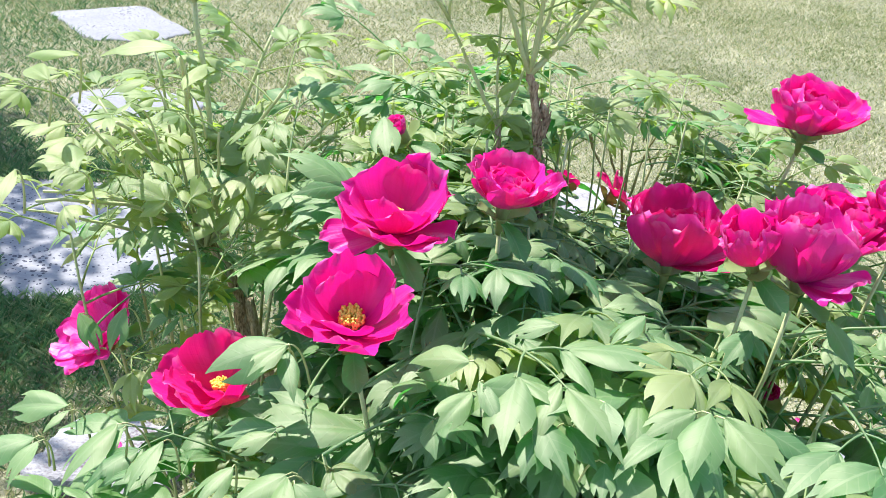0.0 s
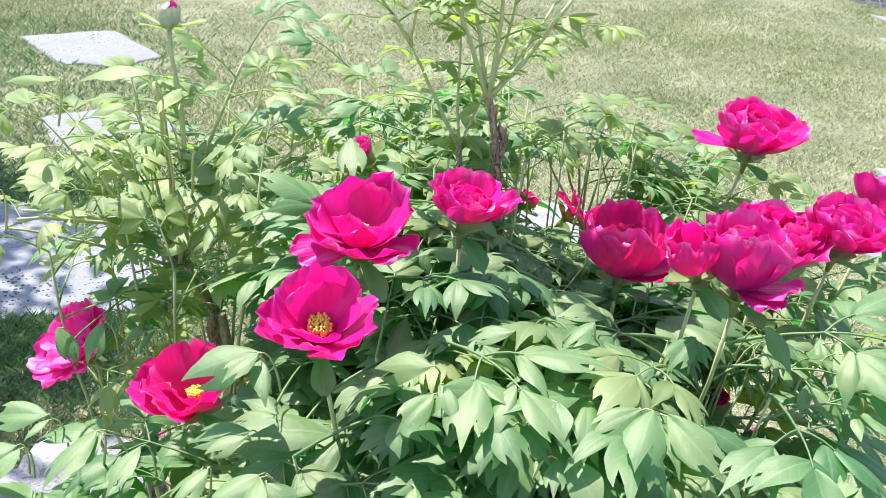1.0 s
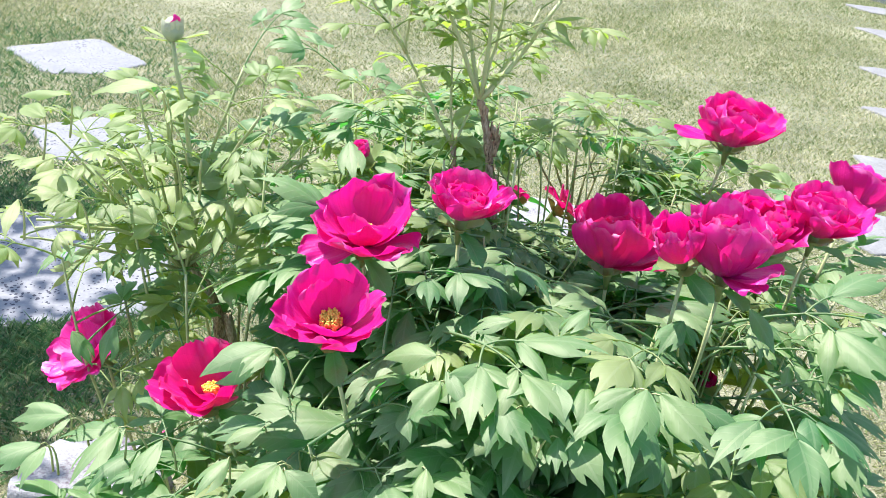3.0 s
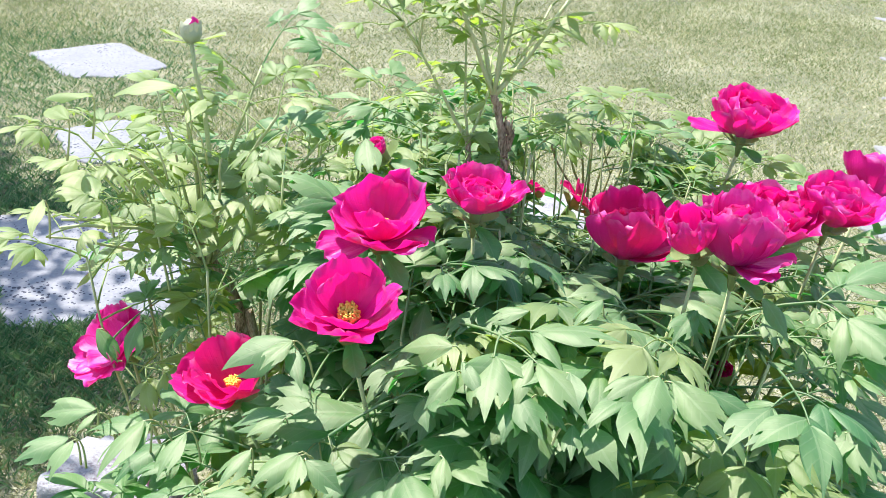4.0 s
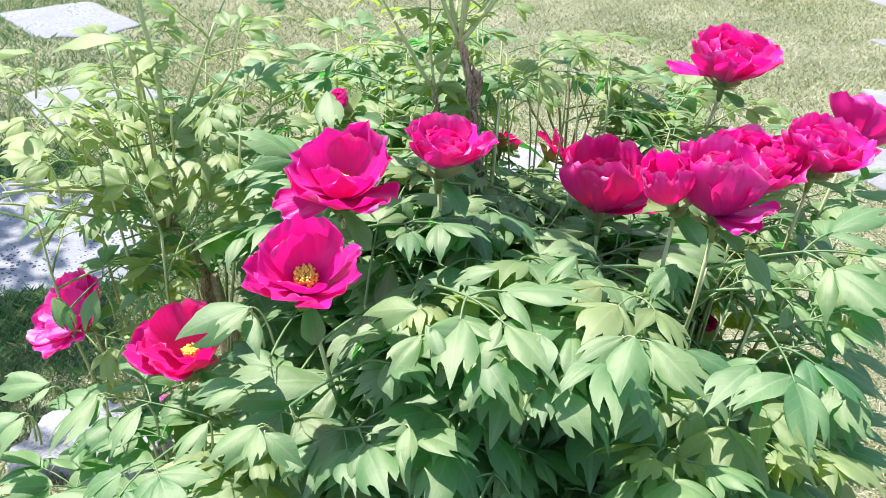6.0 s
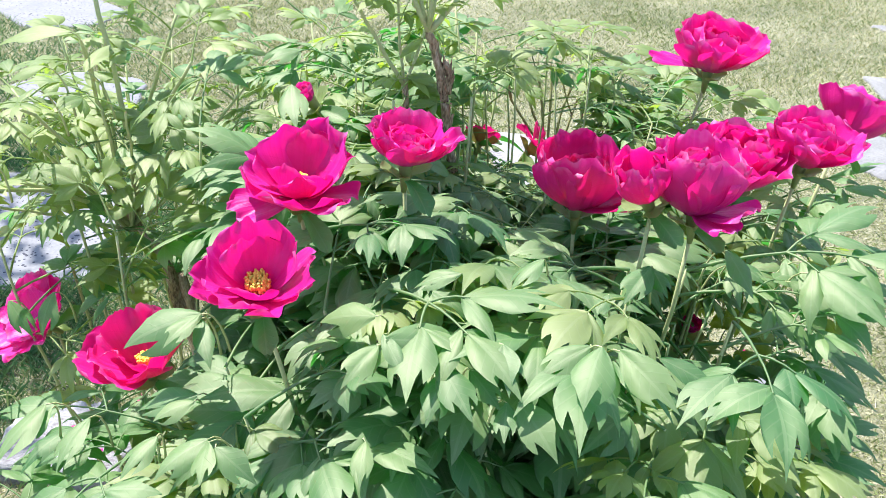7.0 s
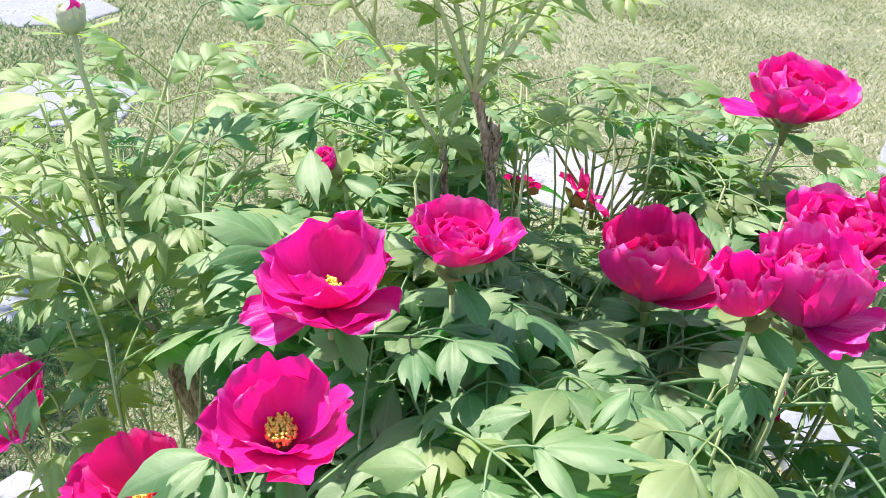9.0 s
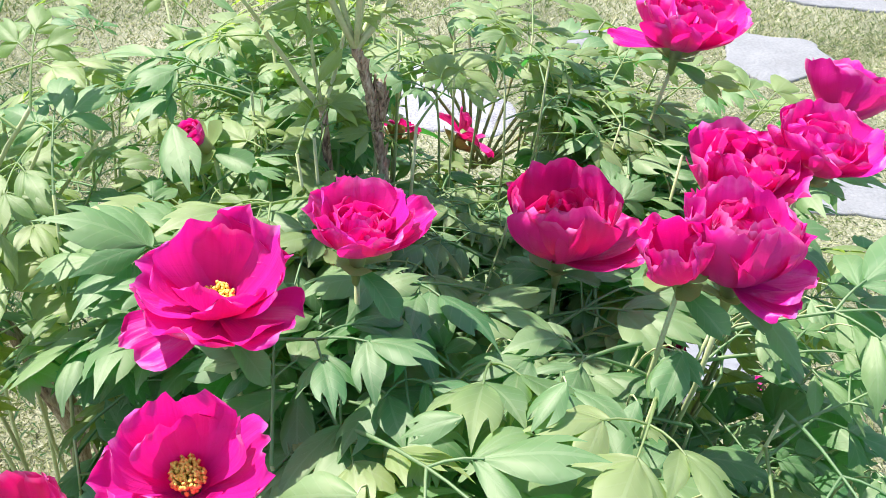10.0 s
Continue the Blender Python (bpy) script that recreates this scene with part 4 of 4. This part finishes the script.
for bush, rows in ((front_bush, FRONT_TIPS), (front_bush, LOW_TIPS), (left_bush, LEFT_TIPS), (front_bush, RIGHT_TIPS)):
    for i, (a, b, c, d, e, f) in enumerate(rows):
        put_leaflet(bush, (a, b, c), (d, e, f), i)

# trunks
stem(left_bush, (-0.36, 1.83, 0), (-0.40, 1.75, 0.66), 0.019, 0.015, (0.02, 0, 0), "trunk", BARK, 12, 0.005, "gnarled grey-brown bark")
stem(left_bush, (-0.33, 1.84, 0), (-0.385, 1.74, 0.70), 0.013, 0.010, (0.025, 0, 0), "trunk", BARK, 12, 0.005)
stem(left_bush, (-0.40, 1.75, 0.64), (-0.46, 1.70, 0.86), 0.013, 0.008, (0.015, 0, 0), "trunk", BARK, 8, 0.005)


def bark_trunk(bush, foot, top, r0, r1, sag, label="", n=30):
    """A crooked woody stem, swollen at its old scars, with flakes of bark standing off it."""
    pts = arc(foot, top, sag, n, 0.0015, rng)
    radii = [(r0 + (r1 - r0) * i / (n - 1)) * (1 + 0.20 * noise.noise(Vector((i * 0.55, foot[0] * 40, 0.5)))) for i in range(n)]
    v, f = tube([p - bush.location for p in pts], radii, 10)
    v = [p + (p - (pts[k // 10] - bush.location)) * 0.28 * noise.noise(p * 95) for k, p in enumerate(v)]
    sh = Sheet()
    sh.add(v, f)
    for i in range(n * 2):
        k = rng.randrange(1, n - 1)
        a, c = rng.uniform(0, 6.28), pts[k] - bush.location
        out = Vector((math.cos(a), math.sin(a), 0))
        sd, r, w, h = Vector((-out.y, out.x, 0)), radii[k], rng.uniform(0.002, 0.005), rng.uniform(0.008, 0.02)
        lift = rng.uniform(0.0008, 0.004)
        low, high = c + out * r * 0.95, c + out * (r + lift) + Vector((0, 0, h))
        sh.add([low - sd * w, low + sd * w, high + sd * w * 0.7, high - sd * w * 0.8], [(0, 1, 2, 3)])
    child("trunk", sh.mesh("trunk", BARK), bush, None, label)
    return pts


bark_trunk(back_bush, (0.14, 1.80, 0), (0.088, 1.645, 1.10), 0.0100, 0.0066, (0.03, 0, 0), "cut-back trunk with flaking bark", 48)
bark_trunk(back_bush, (0.088, 1.645, 1.095), (0.060, 1.62, 1.215), 0.0064, 0.0056, (0.003, 0, 0))
bark_trunk(back_bush, (0.094, 1.64, 1.11), (0.088, 1.632, 1.165), 0.0050, 0.0046, (0.002, 0, 0), "", 8)
bark_trunk(back_bush, (0.05, 1.80, 0), (0.024, 1.66, 1.115), 0.0095, 0.0056, (0.02, 0, 0), "", 40)

# pale shoots fanning out from the cut trunks
TOP, SIDE = (0.060, 1.62, 1.212), (0.024, 1.66, 1.112)
for foot, top, thick, bow in ((SIDE, (-0.066, 1.63, 1.276), 0.0036, (-0.004, 0, 0.004)), (SIDE, (0.005, 1.70, 1.36), 0.0026, (-0.004, 0, 0)), (SIDE, (0.055, 1.72, 1.25), 0.0030, (0.01, 0, 0)),
                              ((-0.066, 1.63, 1.276), (-0.13, 1.60, 1.37), 0.0030, (0, 0, 0.003)), ((-0.066, 1.63, 1.276), (-0.05, 1.62, 1.42), 0.0024, (-0.006, 0, 0)),
                              (TOP, (-0.015, 1.60, 1.40), 0.0044, (-0.006, 0, 0.004)), (TOP, (0.005, 1.66, 1.45), 0.0040, (-0.004, 0, 0.004)), (TOP, (0.062, 1.60, 1.46), 0.0040, (0.004, 0, 0)),
                              (TOP, (0.092, 1.66, 1.44), 0.0036, (0.004, 0, 0)), (TOP, (0.175, 1.66, 1.375), 0.0050, (0.0, 0, -0.008)), (TOP, (0.15, 1.74, 1.34), 0.0032, (0, 0, -0.006))):
    pts = stem(back_bush, foot, top, thick, thick * 0.6, bow, "shoot", None, 9, 0.0015)
    for i in range(7):
        q = pts[3 + i % 6]
        az, lf = rng.uniform(0, 360), rng.uniform(-5, 30)
        if not leaf_hides(q, az, lf):
            put_leaf(back_bush, q, az, lf, rng.choice(SMALL_LEAVES), 0, rng.uniform(0.6, 0.9))
    for i in range(2):
        put_leaf(back_bush, pts[4 + 2 * i], rng.uniform(0, 360), rng.uniform(-25, 15), rng.choice(YOUNG_LEAFLETS), rng.uniform(-25, 25), rng.uniform(0.7, 1.0))
# leaves about the cut trunks, on thin stems of their own
for p in ((0.16, 1.72, 1.10), (0.22, 1.80, 1.12), (0.14, 1.84, 1.15), (-0.06, 1.74, 1.10), (-0.03, 1.86, 1.12), (0.08, 1.96, 1.05), (0.48, 1.92, 0.98), (0.10, 1.72, 1.06), (-0.16, 1.86, 1.08), (0.13, 1.60, 1.12), (0.01, 1.60, 1.11)):
    shoot(back_bush, p, 5, 0.16, lift=(-5, 30), scale=0.8)

# the full back of the bushes, narrow young leaves
for iy in range(5):
    for ix in range(11):
        x, y = -0.62 + 0.115 * ix + rng.uniform(-0.04, 0.04), 1.60 + 0.115 * iy + rng.uniform(-0.04, 0.04)
        z = 1.10 - 0.25 * max(0.0, x - 0.3) - 0.12 * max(0.0, 0.0 - x) + rng.uniform(-0.12, 0.03)
        if x > -0.24 or (ix + iy) % 2:
            shoot(nearest_bush((x, y)), (x, y, z), 7 if x > -0.24 else 4, 0.34 if x > -0.24 else 0.24, lift=(-5, 35), scale=0.82, sheltered=True)

for i in range(34):
    x, y = rng.uniform(0.0, 0.58), rng.uniform(1.62, 2.0)
    shoot(back_bush, (x, y, rng.uniform(0.70, 0.90)), 5, 0.16, lift=(-5, 30), scale=0.9, sheltered=True)

for i in range(30):
    x, y = 0.06 + 0.016 * i + rng.uniform(-0.02, 0.02), rng.uniform(1.58, 1.80)
    shoot(back_bush, (x, y, rng.uniform(0.86, 0.97)), 5, 0.18, lift=(-5, 28), scale=0.9, sheltered=True)

# leafy tops between the cut trunks and the tall flower
for i in range(12):
    x, y = 0.12 + 0.034 * i + rng.uniform(-0.02, 0.02), rng.uniform(1.72, 2.02)
    z = 1.20 - 0.40 * (x - 0.12) - 0.28 * (y - 1.78) + rng.uniform(-0.07, 0.02)
    shoot(back_bush, (x, y, z), 6, 0.20, lift=(-8, 32), scale=0.78, sheltered=True, open_stem=True)

# bare twigs behind, where shoots have died back
for i in range(13):
    tip = Vector((0.20 + 0.035 * i + rng.uniform(-0.02, 0.02), 2.12 + rng.uniform(-0.05, 0.08), 0.97 + rng.uniform(-0.06, 0.06)))
    pts = stem(back_bush, (0.33 + rng.uniform(-0.02, 0.02), 2.08, 0.76), tip, 0.0034, 0.0020, ((tip.x - 0.33) * 0.15, 0, 0.02), "twig", TWIG, 7, 0.004)
    fork = pts[4] + Vector((rng.uniform(-0.05, 0.05), 0, 0.09))
    stem(back_bush, pts[4], fork, 0.0018, 0.0012, (0, 0, 0.005), "twig", TWIG, 4, 0.002)
stem(back_bush, (0.20, 1.95, 0), (0.33, 2.08, 0.74), 0.009, 0.006, (0.02, 0, 0), "stem", TWIG)

# the bud on its tall stem
BUD_AT = Vector((-0.452, 1.663, 1.255))
stem(left_bush, (-0.44, 1.71, 0.84), BUD_AT, 0.0052, 0.0036, (0.02, -0.03, 0.0))
prof = [(0.004, -0.004), (0.013, 0.002), (0.0185, 0.012), (0.0175, 0.022), (0.012, 0.031), (0.005, 0.037)]
vv, ff = tube([Vector((0, 0, h)) for r, h in prof], [r for r, h in prof], 12)
bud = child("bud", mesh_of("bud", vv, ff, BUD_GREEN), left_bush, Matrix.Translation(BUD_AT - left_bush.location), "round pale green bud showing magenta")
for i, turn in enumerate((60, 95, 130)):
    v, f, uv = petal(rng, 0.036 - 0.003 * i, 0.011, 0.70, -1.15, 0.05, 0.6, 0, 7, 7)
    child("petal", mesh_of("petal", v, f, PETAL, uv), bud, pose(0, 0, 0.009, 0, 0, turn - 90))
for turn in (20, 120, 220, 300):
    v, f, uv = petal(rng, 0.040, 0.017, 1.0, -1.25, 0.02, 0.6, 0, 7, 7)
    child("sepal", mesh_of("sepal", v, f, BUD_GREEN, uv), bud, pose(0, 0, 0.0, 0, 0, turn))
for i in range(5):
    v, f, uv = petal(rng, 0.055, 0.007, 1.35, -0.1, 0.02, 0.4, 0.2, 6, 5)
    child("bract", mesh_of("bract", v, f, LEAF_YOUNG, uv), bud, pose(0, 0, -0.002, 0, 0, 72 * i + 20))

# tall shoots of the sparse left bush
for top in ((-0.50, 1.45, 1.13), (-0.44, 1.55, 1.20), (-0.60, 1.40, 1.02), (-0.30, 1.62, 1.15), (-0.56, 1.62, 1.08), (-0.36, 1.80, 1.18), (-0.66, 1.55, 0.96)):
    pts = stem(left_bush, (-0.46, 1.71, 0.82), top, 0.0042, 0.0024, (0, 0, 0.03))
    for i in range(3):
        q, az, lf = pts[-1] + (pts[-4] - pts[-1]) * (0.35 * i), 137.5 * i + rng.uniform(0, 90), rng.uniform(5, 40)
        if not leaf_hides(q, az, lf):
            put_leaf(left_bush, q, az, lf, None, 0, 0.85)

# the fan of thin stems that fills the sparse bush
for i in range(12):
    a = -1.15 + 2.0 * i / 11 + rng.uniform(-0.06, 0.06)
    reach = rng.uniform(0.24, 0.36)
    top = Vector((-0.45 + math.sin(a) * reach, 1.62 + rng.uniform(-0.14, 0.22), 0.84 + math.cos(a) * reach * 0.95))
    pts = stem(left_bush, (-0.455 + rng.uniform(-0.01, 0.01), 1.71, 0.80), top, 0.0036, 0.0018, (math.sin(a) * 0.02, 0, 0.01), "stem", None, 9, 0.002)
    for k, t in enumerate((0, 1, 3)):
        az, lf = 137.5 * k + 70 * i + rng.uniform(-20, 20), rng.uniform(-10, 25)
        q = pts[-1 - t]
        if not leaf_hides(q, az, lf, True):
            put_leaf(left_bush, q, az, lf, rng.choice(YOUNG_LEAVES), rng.uniform(-20, 20), rng.uniform(0.7, 0.9))


# ---- the tree that shades the lawn beside the bush ----
def shade_tree():
    t = thing("garden_tree", (-3.42, 4.45, 0), "leafy garden tree that shades the lawn and stepping stone", "tree")
    r = random.Random(9)
    v, f = tube(arc((0, 0, -0.05), (0.1, -0.1, 2.4), (0.05, 0, 0), 8, 0.01, r), [0.09 - 0.006 * i for i in range(8)], 9)
    child("trunk", mesh_of("trunk", v, f, BARK), t)
    clumps = []
    for i in range(1, 7):
        k = i / 6
        end = Vector((1.22 - 1.15 * k + r.uniform(-0.1, 0.1), -1.45 + 2.0 * k, 2.95 + r.uniform(-0.15, 0.3)))
        v, f = tube(arc((0.08, -0.08, 1.9 + 0.08 * i), end, (0, 0, 0.12), 7, 0.02, r), [0.035 - 0.0045 * q for q in range(7)], 6)
        child("limb", mesh_of("limb", v, f, BARK), t)
        clumps.append(end)
    sh = Sheet()
    for c in clumps:
        for i in range(300):
            d = Vector((r.gauss(0, 1), r.gauss(0, 1), r.gauss(0, 0.6))).normalized() * (r.random() ** 0.45)
            p = c + Vector((d.x * 0.48, d.y * 0.48, d.z * 0.45))
            h = Vector((r.uniform(-1, 1), r.uniform(-1, 1), r.uniform(-0.6, 0.4))).normalized()
            s = h.cross(Vector((r.uniform(-0.4, 0.4), r.uniform(-0.4, 0.4), 1))).normalized()
            a, w = r.uniform(0.06, 0.10), r.uniform(0.018, 0.028)
            sh.add([p, p + h * a * 0.5 + s * w, p + h * a, p + h * a * 0.5 - s * w], [(0, 1, 2, 3)], [(0, 0), (0.5, 1), (1, 0), (0.5, -1)])
    child("crown", sh.mesh("crown", LEAF), t)


shade_tree()


# ---- fallen petals on the grass ----
for i, (x, y) in enumerate(((1.075, 2.20), (1.105, 2.215), (0.98, 2.52), (-0.78, 2.02), (-0.70, 1.98), (-0.66, 2.16))):
    r = random.Random(40 + i)
    v, f, uv = petal(r, 0.030, 0.013, 1.45, -0.3, 0.05, 0.5, 0, 6, 7)
    ob = new("fallen_petal", mesh_of("fallen_petal", v, f, PETAL_DEEP, uv))
    ob.matrix_basis = pose(x, y, 0.012 if x > 0 else 0.055, 0, 0, r.uniform(0, 360))
    tagged(ob, "wilted purple-red petal fallen beside the bush", "petal", "fallen petals")

# ---- dark bed beyond the last stepping stone ----
def dark_bed():
    r = random.Random(77)
    rim = [(3.30, 9.82), (3.64, 9.47), (3.98, 9.12), (4.75, 8.40), (6.2, 7.9), (8.0, 9.5), (7.5, 12.5), (4.5, 12.5)]
    verts = [(x, y, 0.006) for x, y in rim]
    bed = new("gravel_bed", mesh_of("gravel_bed", verts, [tuple(range(len(verts)))], GRAVEL, None, False))
    tagged(bed, "dark blue-grey gravel bed at the lawn's edge", "gravel bed", kind="structure")
    sh = Sheet()
    for i in range(900):
        x, y = r.uniform(3.6, 6.0), r.uniform(8.3, 11.0)
        if x + y < 13.25:
            continue
        c, s = Vector((x, y, 0.008)), r.uniform(0.015, 0.035)
        pts = [c + Vector((math.cos(a) * s * r.uniform(0.7, 1.1), math.sin(a) * s * r.uniform(0.7, 1.1), 0)) for a in (0, 1.2, 2.5, 3.7, 5.0)] + [c + Vector((0, 0, s * 0.8))]
        sh.add(pts, [(k, (k + 1) % 5, 5) for k in range(5)])
    tagged(new("gravel", sh.mesh("gravel", GRAVEL)), "loose dark gravel", "gravel", kind="stuff")


dark_bed()
